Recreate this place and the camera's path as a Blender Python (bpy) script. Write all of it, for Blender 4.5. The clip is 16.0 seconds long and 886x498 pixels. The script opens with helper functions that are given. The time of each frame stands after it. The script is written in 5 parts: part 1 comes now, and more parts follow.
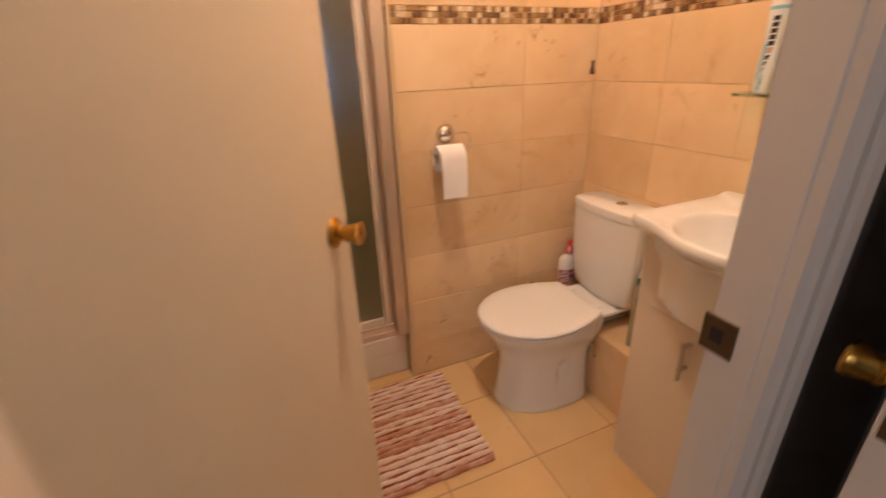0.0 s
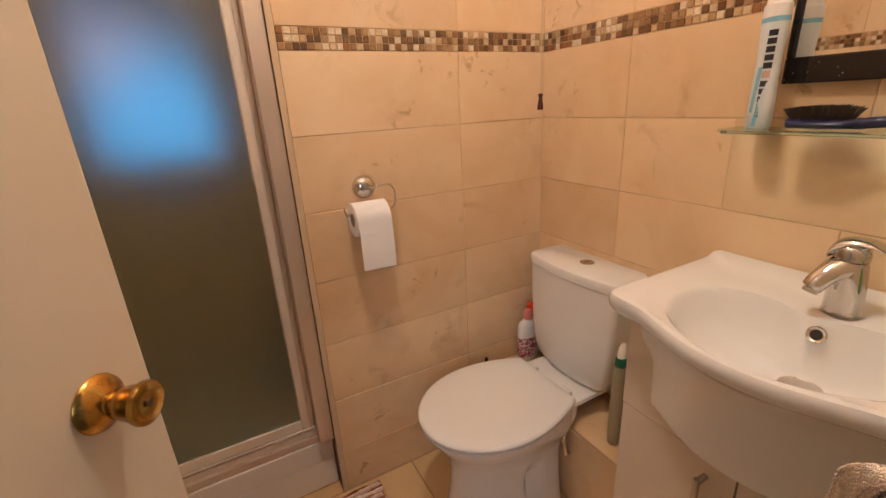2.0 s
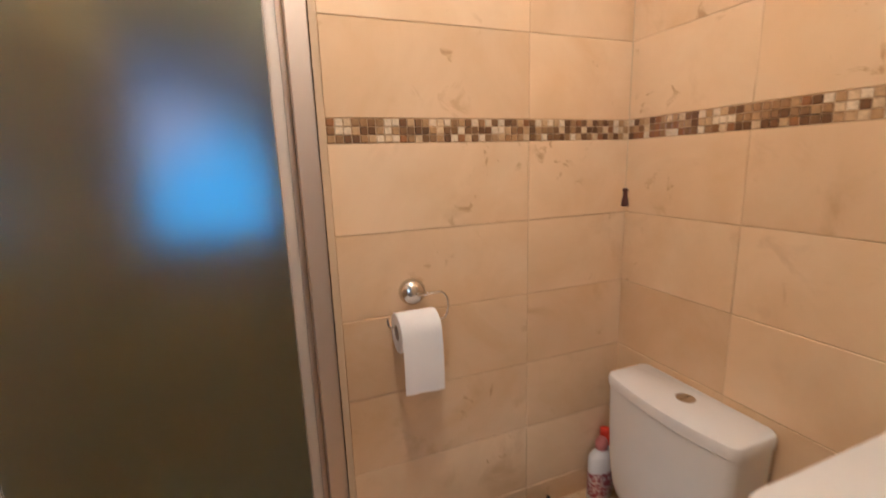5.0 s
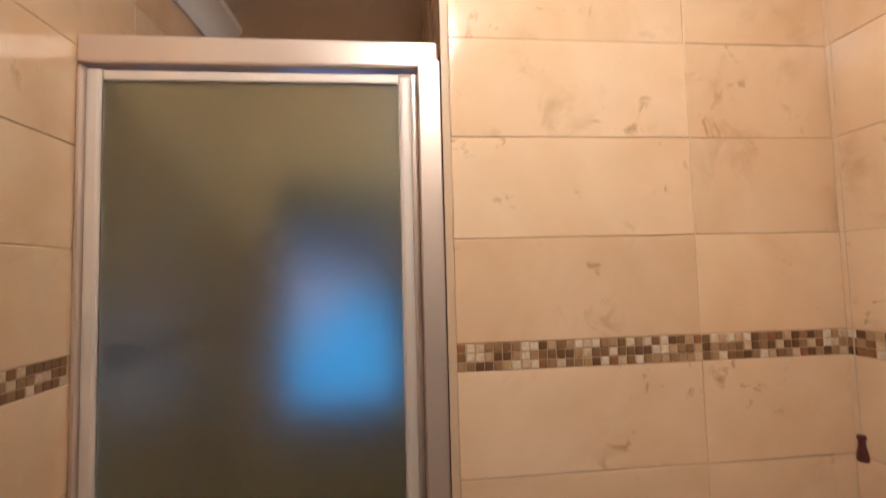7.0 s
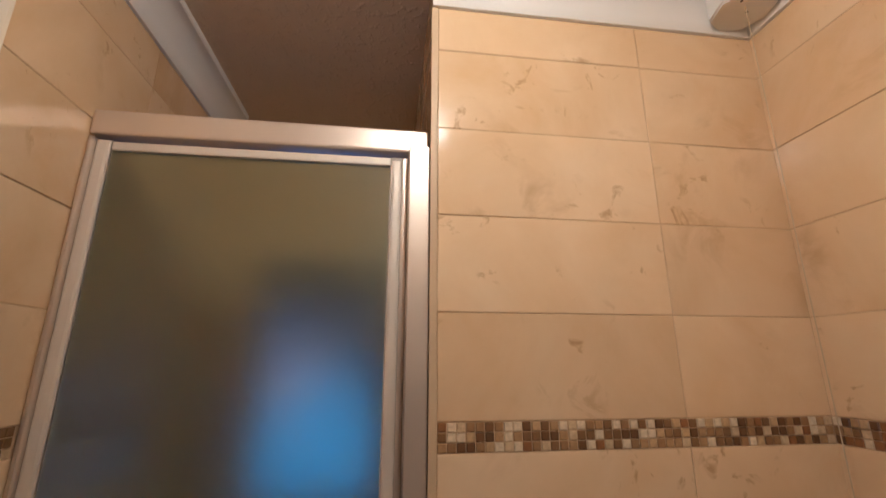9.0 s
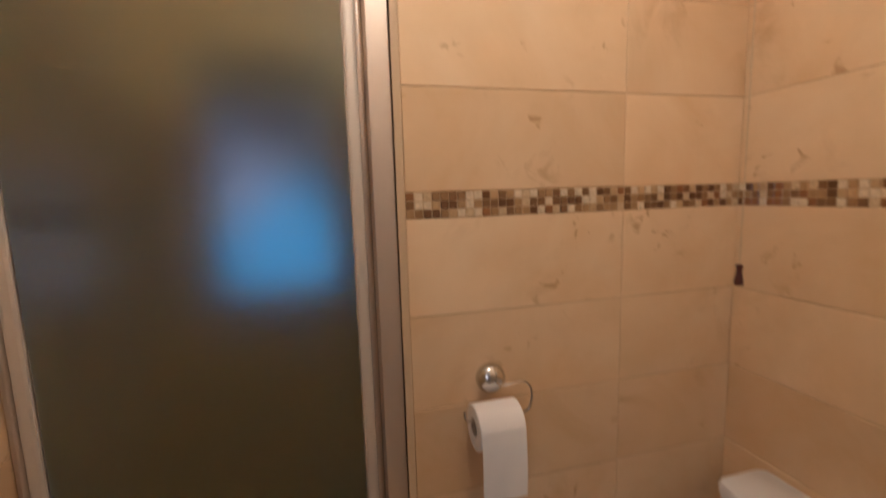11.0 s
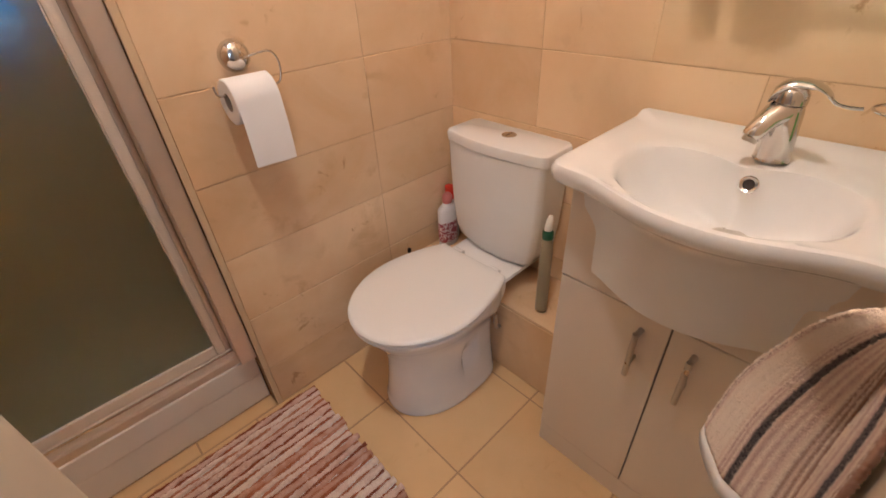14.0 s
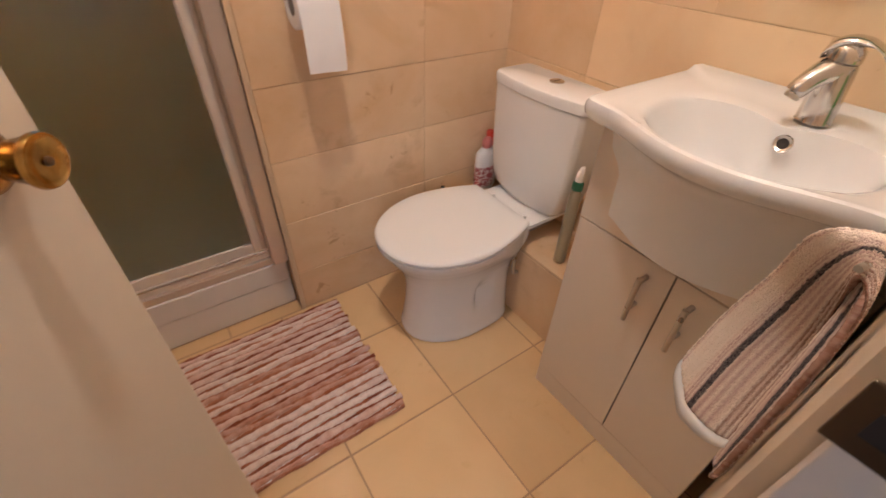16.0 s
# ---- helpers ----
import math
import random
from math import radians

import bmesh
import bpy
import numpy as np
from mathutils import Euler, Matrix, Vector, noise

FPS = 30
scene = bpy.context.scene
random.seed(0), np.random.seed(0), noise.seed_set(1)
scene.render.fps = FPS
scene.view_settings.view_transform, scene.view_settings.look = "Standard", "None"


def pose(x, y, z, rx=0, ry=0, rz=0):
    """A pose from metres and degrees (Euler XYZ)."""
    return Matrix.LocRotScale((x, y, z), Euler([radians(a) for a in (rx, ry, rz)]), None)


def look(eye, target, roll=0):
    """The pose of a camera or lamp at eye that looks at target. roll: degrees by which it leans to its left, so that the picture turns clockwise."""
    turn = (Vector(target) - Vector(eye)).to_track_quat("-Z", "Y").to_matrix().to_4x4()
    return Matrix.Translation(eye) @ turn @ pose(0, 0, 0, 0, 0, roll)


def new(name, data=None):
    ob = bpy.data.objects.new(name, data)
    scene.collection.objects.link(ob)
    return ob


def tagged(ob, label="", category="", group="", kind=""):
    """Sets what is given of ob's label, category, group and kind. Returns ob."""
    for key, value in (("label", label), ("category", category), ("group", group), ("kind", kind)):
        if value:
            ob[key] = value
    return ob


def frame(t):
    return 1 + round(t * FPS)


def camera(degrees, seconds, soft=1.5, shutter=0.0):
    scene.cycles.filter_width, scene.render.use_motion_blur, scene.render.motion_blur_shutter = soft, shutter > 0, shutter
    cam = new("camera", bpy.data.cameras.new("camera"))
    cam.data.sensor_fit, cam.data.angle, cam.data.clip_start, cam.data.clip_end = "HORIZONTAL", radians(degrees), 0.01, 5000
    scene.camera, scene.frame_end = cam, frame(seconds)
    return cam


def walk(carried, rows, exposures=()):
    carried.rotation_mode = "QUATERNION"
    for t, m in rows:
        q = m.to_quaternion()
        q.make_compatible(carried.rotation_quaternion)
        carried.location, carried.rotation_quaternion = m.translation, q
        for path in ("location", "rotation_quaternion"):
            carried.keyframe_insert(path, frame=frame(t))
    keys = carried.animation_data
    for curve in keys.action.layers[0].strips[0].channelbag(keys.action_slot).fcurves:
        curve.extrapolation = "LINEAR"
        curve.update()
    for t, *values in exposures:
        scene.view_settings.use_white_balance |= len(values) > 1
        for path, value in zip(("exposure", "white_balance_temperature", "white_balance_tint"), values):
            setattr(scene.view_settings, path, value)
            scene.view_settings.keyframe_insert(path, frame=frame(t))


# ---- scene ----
cam = camera(92.3, 16.0, shutter=0.6)
METRES, EYE, TILT, LEAN, TURN = 1.7, 1.45, 0.0, 0.0, -20.1
EXPOSURES = [
    (0.0, 0.46, 7950, 21), (0.6, 0.40, 7950, 21), (1.0, 0.31, 8500, 20), (1.5, 0.25, 7500, 16), (2.0, 0.20, 6650, 13), (2.4, 0.18, 6450, 13), (5.5, 0.08, 5650, 7), (7.0, -0.24, 5600, 7),
    (8.2, -0.68, 5680, 8), (10.5, -0.84, 6100, 10), (11.5, -0.12, 6200, 12), (12.5, 0.12, 6080, 10), (13.5, 0.27, 6020, 11), (14.2, 0.46, 5850, 12), (16.0, 0.55, 5850, 12),
]
PATH = [
    (0, (0.229, 0.435, 1.233), (0.92, 2.137, 0.443), -2.2),
    (0.2, (0.271, 0.481, 1.25), (1.067, 2.136, 0.459), -2.0),
    (0.5, (0.293, 0.565, 1.266), (1.165, 2.181, 0.475), -2.3),
    (0.6, (0.325, 0.576, 1.254), (1.188, 2.207, 0.484), -2.5),
    (1, (0.397, 0.649, 1.252), (1.253, 2.281, 0.475), -2.8),
    (1.1, (0.398, 0.675, 1.247), (1.272, 2.298, 0.472), -2.8),
    (1.5, (0.442, 0.713, 1.24), (1.299, 2.34, 0.453), -3.0),
    (2, (0.468, 0.719, 1.221), (1.353, 2.391, 0.572), -3.1),
    (2.5, (0.454, 0.761, 1.247), (1.379, 2.379, 0.522), -2.9),
    (2.6, (0.441, 0.777, 1.247), (1.393, 2.376, 0.514), -2.3),
    (3, (0.443, 0.781, 1.247), (1.398, 2.384, 0.528), -2.1),
    (3.2, (0.459, 0.764, 1.239), (1.376, 2.401, 0.548), -1.5),
    (5.5, (0.563, 0.994, 1.36), (1.157, 2.884, 1.088), -3.0),
    (6, (0.569, 1.06, 1.408), (0.96, 3.018, 1.293), -2.8),
    (6.5, (0.57, 1.078, 1.437), (0.764, 3.069, 1.451), -1.1),
    (7, (0.568, 1.055, 1.546), (0.752, 3.044, 1.658), -1.5),
    (7.5, (0.568, 1.054, 1.522), (0.805, 2.987, 1.98), -0.5),
    (8, (0.569, 1.04, 1.538), (0.808, 2.932, 2.143), 0.0),
    (10.5, (0.562, 1.049, 1.441), (0.917, 3.017, 1.444), -0.8),
    (11, (0.527, 1.039, 1.405), (1.016, 2.961, 1.149), -1.7),
    (11.5, (0.496, 0.98, 1.331), (1.173, 2.809, 0.889), -2.6),
    (12, (0.469, 0.935, 1.286), (1.327, 2.647, 0.707), -3.2),
    (12.5, (0.461, 0.854, 1.236), (1.404, 2.45, 0.485), -2.8),
    (13, (0.468, 0.844, 1.207), (1.557, 2.289, 0.357), -2.5),
    (13.5, (0.484, 0.873, 1.202), (1.624, 2.151, 0.169), -3.7),
    (13.8, (0.469, 0.86, 1.174), (1.6, 2.101, 0.086), -2.9),
    (14, (0.484, 0.851, 1.166), (1.587, 2.073, 0.03), -3.2),
    (14.5, (0.464, 0.823, 1.142), (1.585, 2.024, 0.001), -1.2),
    (14.9, (0.471, 0.81, 1.134), (1.584, 1.998, -0.028), -0.5),
    (15, (0.466, 0.818, 1.141), (1.582, 1.984, -0.04), -0.5),
    (15.5, (0.456, 0.803, 1.129), (1.532, 1.961, -0.096), 1.1),
    (15.9, (0.444, 0.763, 1.114), (1.397, 2.007, -0.128), 2.3),
    (16, (0.45, 0.752, 1.118), (1.355, 2.016, -0.139), 2.0),
]
walk(cam, [(t, look(eye, target, roll)) for t, eye, target, roll in PATH], EXPOSURES)
BULB_POWER = 292.0        # emission strength of the ceiling globe
HALL_POWER = 14.0
SKY_GLOW = 1.9

# ---- world and large lights ----
world = bpy.data.worlds.new("world")
scene.world = world
world.use_nodes = True
wn = world.node_tree
sky = wn.nodes.new("ShaderNodeTexSky")
sky.sky_type = "NISHITA"
sky.sun_disc = False
sky.sun_elevation = radians(38)
sky.sun_rotation = radians(200)
wn.nodes["Background"].inputs["Strength"].default_value = 0.15
wn.links.new(sky.outputs["Color"], wn.nodes["Background"].inputs["Color"])


# ---- materials ----
def material(name, color=(0.8, 0.8, 0.8), rough=0.5, metal=0.0, **more):
    m = bpy.data.materials.new(name)
    m.use_nodes = True
    b = m.node_tree.nodes["Principled BSDF"]
    b.inputs["Base Color"].default_value = (*color, 1)
    b.inputs["Roughness"].default_value = rough
    b.inputs["Metallic"].default_value = metal
    for key, value in more.items():
        b.inputs[key.replace("_", " ")].default_value = value
    return m


def nodes(m):
    return m.node_tree.nodes, m.node_tree.links, m.node_tree.nodes["Principled BSDF"]


def noise_tex(m, scale, detail=4.0, rough=0.55, coords="Object", distortion=0.0, vec=None):
    n, l, b = nodes(m)
    t = n.new("ShaderNodeTexNoise")
    t.inputs["Scale"].default_value = scale
    t.inputs["Detail"].default_value = detail
    t.inputs["Roughness"].default_value = rough
    t.inputs["Distortion"].default_value = distortion
    if vec is None:
        c = n.new("ShaderNodeTexCoord")
        l.new(c.outputs[coords], t.inputs["Vector"])
    else:
        l.new(vec, t.inputs["Vector"])
    return t.outputs["Fac"]


def ramp(m, fac, stops, interpolation="LINEAR"):
    n, l, b = nodes(m)
    r = n.new("ShaderNodeValToRGB")
    r.color_ramp.interpolation = interpolation
    while len(r.color_ramp.elements) < len(stops):
        r.color_ramp.elements.new(0.5)
    for e, (pos, col) in zip(r.color_ramp.elements, stops):
        e.position = pos
        e.color = (*col, 1) if len(col) == 3 else col
    l.new(fac, r.inputs["Fac"])
    return r.outputs["Color"]


def mix(m, fac, a, b_, kind="MIX"):
    n, l, b = nodes(m)
    x = n.new("ShaderNodeMix")
    x.data_type = "RGBA"
    x.blend_type = kind
    for sock, v in ((x.inputs[0], fac), (x.inputs[6], a), (x.inputs[7], b_)):
        if hasattr(v, "is_output"):
            l.new(v, sock)
        elif isinstance(v, tuple):
            sock.default_value = (*v, 1)
        else:
            sock.default_value = v
    return x.outputs[2]


def bump(m, height, strength, distance=0.002):
    n, l, b = nodes(m)
    x = n.new("ShaderNodeBump")
    x.inputs["Strength"].default_value = strength
    x.inputs["Distance"].default_value = distance
    l.new(height, x.inputs["Height"])
    l.new(x.outputs["Normal"], b.inputs["Normal"])


def world_shifted(m, per_piece=True):
    """World position, moved by each piece's own random number so that no two pieces share a pattern."""
    n, l, b = nodes(m)
    g = n.new("ShaderNodeNewGeometry")
    if not per_piece:
        return g.outputs["Position"]
    o = n.new("ShaderNodeObjectInfo")
    s = n.new("ShaderNodeVectorMath")
    s.operation = "SCALE"
    s.inputs[0].default_value = (7.3, 11.9, 5.1)
    l.new(o.outputs["Random"], s.inputs["Scale"])
    a = n.new("ShaderNodeVectorMath")
    l.new(g.outputs["Position"], a.inputs[0])
    l.new(s.outputs[0], a.inputs[1])
    return a.outputs[0]


def marble_tile(name, base, light, vein, rough, fleck):
    m = material(name, base, rough)
    n, l, b = nodes(m)
    v = world_shifted(m)
    cloud = ramp(m, noise_tex(m, 3.2, 5, 0.6, vec=v, distortion=0.6), [(0.32, base), (0.68, light)])
    blot = ramp(m, noise_tex(m, 9.0, 4, 0.6, vec=v, distortion=0.5), [(0.55, (0, 0, 0)), (0.72, (1, 1, 1))])
    gate = ramp(m, noise_tex(m, 3.4, 2, 0.5, vec=v), [(0.47, (0, 0, 0)), (0.64, (0.40, 0.40, 0.40))])
    col = mix(m, mix(m, 1.0, blot, gate, "MULTIPLY"), cloud, vein)
    pale = ramp(m, noise_tex(m, 2.1, 3, 0.5, vec=v), [(0.45, (0, 0, 0)), (0.72, (0.5, 0.5, 0.5))])
    col = mix(m, pale, col, tuple(min(1, c * 1.12) for c in light))
    streak = ramp(m, noise_tex(m, 15, 5, 0.6, vec=v, distortion=1.1), [(0.60, (0, 0, 0)), (0.66, (fleck * 0.7,) * 3), (0.70, (fleck,) * 3), (0.75, (0, 0, 0))])
    gate2 = ramp(m, noise_tex(m, 5.5, 1, 0.5, vec=v), [(0.53, (0, 0, 0)), (0.62, (1, 1, 1))])
    col = mix(m, mix(m, 1.0, streak, gate2, "MULTIPLY"), col, vein)
    o = n.new("ShaderNodeObjectInfo")
    tone = ramp(m, o.outputs["Random"], [(0, (0.94, 0.91, 0.885)), (0.5, (1, 1, 1)), (1, (1.05, 1.05, 1.05))])
    col = mix(m, 1.0, col, tone, "MULTIPLY")
    l.new(col, b.inputs["Base Color"])
    rr = ramp(m, noise_tex(m, 9, 4, vec=v), [(0.3, (rough * 0.8,) * 3), (0.75, (rough * 1.5,) * 3)])
    l.new(rr, b.inputs["Roughness"])
    bump(m, noise_tex(m, 14, 3, vec=v), 0.10, 0.004)
    return m


M = {}
M["wall_tile"] = marble_tile("cream_marble_tile", (0.685, 0.452, 0.255), (0.775, 0.572, 0.372), (0.38, 0.195, 0.085), 0.12, 0.66)
M["floor_tile"] = marble_tile("floor_tile", (0.67, 0.448, 0.231), (0.72, 0.496, 0.268), (0.58, 0.366, 0.176), 0.16, 0.35)
M["grout"] = material("grout", (0.46, 0.31, 0.18), 0.9)
l_ = nodes(M["grout"])[1]
l_.new(ramp(M["grout"], noise_tex(M["grout"], 8), [(0.35, (0.42, 0.27, 0.15)), (0.62, (0.64, 0.45, 0.28))]),
       nodes(M["grout"])[2].inputs["Base Color"])
M["floor_grout"] = material("floor_grout", (0.43, 0.27, 0.15), 0.9)

m = M["mosaic"] = material("mosaic_glass", (0.4, 0.25, 0.12), 0.14)
o_ = nodes(m)[0].new("ShaderNodeObjectInfo")
c_ = ramp(m, o_.outputs["Random"], [
    (0.0, (0.15, 0.07, 0.030)), (0.12, (0.23, 0.12, 0.052)), (0.26, (0.33, 0.185, 0.085)),
    (0.42, (0.45, 0.27, 0.13)), (0.56, (0.58, 0.38, 0.20)), (0.66, (0.30, 0.13, 0.05)),
    (0.74, (0.68, 0.49, 0.30)), (0.83, (0.78, 0.63, 0.44))], "CONSTANT")
c_ = mix(m, ramp(m, noise_tex(m, 120, 3, vec=world_shifted(m)), [(0.35, (0, 0, 0)), (0.75, (0.35, 0.35, 0.35))]), c_, (0.14, 0.08, 0.04))
nodes(m)[1].new(c_, nodes(m)[2].inputs["Base Color"])

m = M["ceramic"] = material("white_ceramic", (0.82, 0.81, 0.80), 0.10, Coat_Weight=0.4, Coat_Roughness=0.04)
nodes(m)[1].new(ramp(m, noise_tex(m, 5, 3), [(0.3, (0.80, 0.785, 0.775)), (0.7, (0.83, 0.82, 0.81))]),
                nodes(m)[2].inputs["Base Color"])
M["seat_plastic"] = material("white_seat_plastic", (0.80, 0.79, 0.78), 0.22)
m = M["chrome"] = material("chrome", (0.66, 0.64, 0.62), 0.09, 1.0)
bump(m, noise_tex(m, 60, 2), 0.02, 0.001)
m = M["dull_chrome"] = material("brushed_nickel", (0.58, 0.54, 0.49), 0.32, 1.0)
nodes(m)[1].new(ramp(m, noise_tex(m, 40, 3), [(0.3, (0.24,) * 3), (0.7, (0.42,) * 3)]), nodes(m)[2].inputs["Roughness"])
m = M["aluminium"] = material("satin_aluminium", (0.74, 0.636, 0.555), 0.4, 0.7)
nodes(m)[1].new(ramp(m, noise_tex(m, 11, 5), [(0.3, (0.34,) * 3), (0.72, (0.42,) * 3)]), nodes(m)[2].inputs["Roughness"])
M["bright_aluminium"] = material("bright_aluminium", (0.8, 0.722, 0.647), 0.5, 0.25)
m = M["brass"] = material("aged_brass", (0.60, 0.33, 0.07), 0.15, 1.0)
nodes(m)[1].new(ramp(m, noise_tex(m, 35, 4), [(0.40, (0.62, 0.36, 0.09)), (0.72, (0.28, 0.15, 0.04))]), nodes(m)[2].inputs["Base Color"])
nodes(m)[1].new(ramp(m, noise_tex(m, 50, 4), [(0.35, (0.10,) * 3), (0.75, (0.34,) * 3)]), nodes(m)[2].inputs["Roughness"])
M["dark_brass"] = material("tarnished_brass", (0.15, 0.10, 0.06), 0.32, 0.9)


def painted(name, a, b_, rough, grain=12):
    m = material(name, a, rough)
    n, l, b = nodes(m)
    l.new(ramp(m, noise_tex(m, 3.5, 5), [(0.3, a), (0.72, b_)]), b.inputs["Base Color"])
    l.new(ramp(m, noise_tex(m, 6, 4), [(0.3, (rough * 0.95,) * 3), (0.7, (rough * 1.08,) * 3)]), b.inputs["Roughness"])
    bump(m, noise_tex(m, grain, 3), 0.035, 0.002)
    return m


M["door_paint"] = painted("cream_gloss_paint", (0.755, 0.66, 0.536), (0.77, 0.674, 0.55), 0.42, 22)
M["jamb_paint"] = painted("white_gloss_paint", (0.73, 0.645, 0.574), (0.75, 0.664, 0.592), 0.34, 20)
M["unit_front"] = painted("cream_gloss_unit", (0.785, 0.684, 0.583), (0.795, 0.693, 0.592), 0.17, 8)
M["cream_wall"] = painted("cream_emulsion", (0.66, 0.539, 0.407), (0.71, 0.578, 0.444), 0.6, 60)
M["white_plaster"] = painted("white_plaster", (0.76, 0.73, 0.69), (0.79, 0.76, 0.73), 0.55, 40)
M["hall_wall"] = painted("hall_wall", (0.55, 0.52, 0.50), (0.58, 0.55, 0.53), 0.7, 50)
# dark grey of the window blind and of the shade put behind the hall door
M["shade_blind_grey"] = painted("shade_and_blind_grey", (0.11, 0.105, 0.11), (0.14, 0.13, 0.135), 0.4, 18)
M["carpet"] = painted("carpet", (0.16, 0.12, 0.09), (0.22, 0.17, 0.13), 0.95, 300)
m = M["artex"] = painted("textured_ceiling", (0.6, 0.462, 0.342), (0.66, 0.51, 0.389), 0.55, 60)
bump(m, ramp(m, noise_tex(m, 42, 3), [(0.52, (0, 0, 0)), (0.66, (1, 1, 1))]), 0.55, 0.004)
M["tray"] = material("white_acrylic", (0.77, 0.73, 0.70), 0.28)
# near-black that stands for the shade inside small holes
M["hole_shade"] = material("painted_hole_shade", (0.03, 0.02, 0.015), 0.8)
M["black"] = material("black_plastic", (0.012, 0.011, 0.012), 0.25)
M["red"] = material("red_cap_plastic", (0.70, 0.045, 0.02), 0.35)
M["pink"] = material("pink_plastic", (0.62, 0.20, 0.18), 0.35)
M["white_plastic"] = material("white_plastic", (0.80, 0.77, 0.75), 0.3)
m = M["label_red"] = material("dark_red_label", (0.36, 0.10, 0.12), 0.4)
nodes(m)[1].new(ramp(m, noise_tex(m, 65, 2), [(0.44, (0.34, 0.07, 0.09)), (0.50, (0.70, 0.58, 0.56)), (0.56, (0.72, 0.66, 0.64)), (0.60, (0.42, 0.10, 0.12))]), nodes(m)[2].inputs["Base Color"])
M["green"] = material("green_plastic", (0.008, 0.11, 0.055), 0.3)
M["pale_green"] = material("pale_green_plastic", (0.34, 0.29, 0.20), 0.3)
M["lime"] = material("lime_soap", (0.18, 0.42, 0.12), 0.3)
M["blue_stripe"] = material("light_blue_print", (0.22, 0.50, 0.63), 0.4)
M["black_print"] = material("black_print", (0.015, 0.015, 0.02), 0.4)
M["tan_print"] = material("tan_print", (0.60, 0.40, 0.30), 0.4)
M["deo_body"] = material("pale_blue_white_plastic", (0.70, 0.74, 0.76), 0.28)
M["blue_handle"] = material("navy_plastic", (0.012, 0.016, 0.07), 0.3)
M["bristle"] = material("black_bristle", (0.030, 0.019, 0.010), 0.5)
M["cord_wood"] = material("dark_cherry_wood", (0.07, 0.012, 0.008), 0.3)
M["cord"] = material("cream_cord", (0.55, 0.42, 0.27), 0.8)
M["gasket"] = material("gap_backing_grey", (0.50, 0.43, 0.37), 0.5)
M["seal"] = material("cream_seal", (0.62, 0.453, 0.287), 0.5)
m = M["paper"] = material("tissue_paper", (0.82, 0.79, 0.77), 0.95)
bump(m, noise_tex(m, 160, 3), 0.35, 0.001)
M["card"] = material("grey_card", (0.35, 0.28, 0.22), 0.9)
M["mirror"] = material("mirror_silver", (0.92, 0.92, 0.90), 0.015, 1.0)
m = M["sparkle"] = material("black_sparkle_frame", (0.010, 0.008, 0.008), 0.15)
v_ = nodes(m)[0].new("ShaderNodeTexVoronoi")
v_.inputs["Scale"].default_value = 110
tc_ = nodes(m)[0].new("ShaderNodeTexCoord")
nodes(m)[1].new(tc_.outputs["Object"], v_.inputs["Vector"])
s_ = ramp(m, v_.outputs["Distance"], [(0.0, (0.75, 0.75, 0.72)), (0.13, (0.4, 0.4, 0.4)), (0.16, (0, 0, 0))])
g_ = ramp(m, noise_tex(m, 30, 2), [(0.56, (0, 0, 0)), (0.62, (1, 1, 1))])
nodes(m)[1].new(mix(m, mix(m, 1.0, s_, g_, "MULTIPLY"), (0.010, 0.008, 0.008), (0.7, 0.7, 0.68)), nodes(m)[2].inputs["Base Color"])

M["shelf_glass"] = material("green_tinted_glass", (0.62, 0.86, 0.76), 0.04, Transmission_Weight=1.0, IOR=1.45)
m = M["frosted"] = material("frosted_door_glass", (0.68, 0.703, 0.518), 0.45, Transmission_Weight=0.94, IOR=1.3)
bump(m, noise_tex(m, 220, 2), 0.12, 0.001)
m = M["obscure"] = material("obscure_window_glass", (0.90, 0.95, 1.0), 0.15, Transmission_Weight=1.0, IOR=1.2)

# rag-woven cotton: the second UV is each row's own shade, broken up along the row
m = M["mat_yarn"] = material("woven_cotton_rag", (0.6, 0.35, 0.28), 0.95)
n_, l_, b_ = nodes(m)
tc_, sp_, wb_ = n_.new("ShaderNodeTexCoord"), n_.new("ShaderNodeSeparateXYZ"), n_.new("ShaderNodeMath")
l_.new(tc_.outputs["UV"], sp_.inputs[0])
wb_.operation = "MULTIPLY_ADD"
wb_.inputs[1].default_value = 0.50
l_.new(noise_tex(m, 26, 3, 0.6), wb_.inputs[0])
l_.new(sp_.outputs[1], wb_.inputs[2])
c_ = ramp(m, wb_.outputs[0], [(0.26, (0.26, 0.065, 0.025)), (0.38, (0.42, 0.135, 0.055)), (0.54, (0.58, 0.29, 0.19)), (0.72, (0.74, 0.52, 0.44)), (0.92, (0.86, 0.73, 0.66))])
c_ = mix(m, ramp(m, noise_tex(m, 170, 3, 0.7), [(0.46, (0, 0, 0)), (0.70, (0.30, 0.30, 0.30))]), c_, (0.50, 0.26, 0.18))
l_.new(c_, b_.inputs["Base Color"])
bump(m, noise_tex(m, 260, 3, 0.7), 0.8, 0.004)
m = M["towel_yarn"] = material("striped_towelling", (0.7, 0.55, 0.45), 0.95)
n_, l_, b_ = nodes(m)
tc_, sp_, wb_ = n_.new("ShaderNodeTexCoord"), n_.new("ShaderNodeSeparateXYZ"), n_.new("ShaderNodeMath")
l_.new(tc_.outputs["UV"], sp_.inputs[0])
mp_ = n_.new("ShaderNodeMapping")
mp_.inputs["Scale"].default_value = (1.0, 3.6, 1.0)
l_.new(tc_.outputs["UV"], mp_.inputs["Vector"])
even = mp_.outputs["Vector"]
wb_.operation = "MULTIPLY_ADD"
wb_.inputs[1].default_value = 0.028
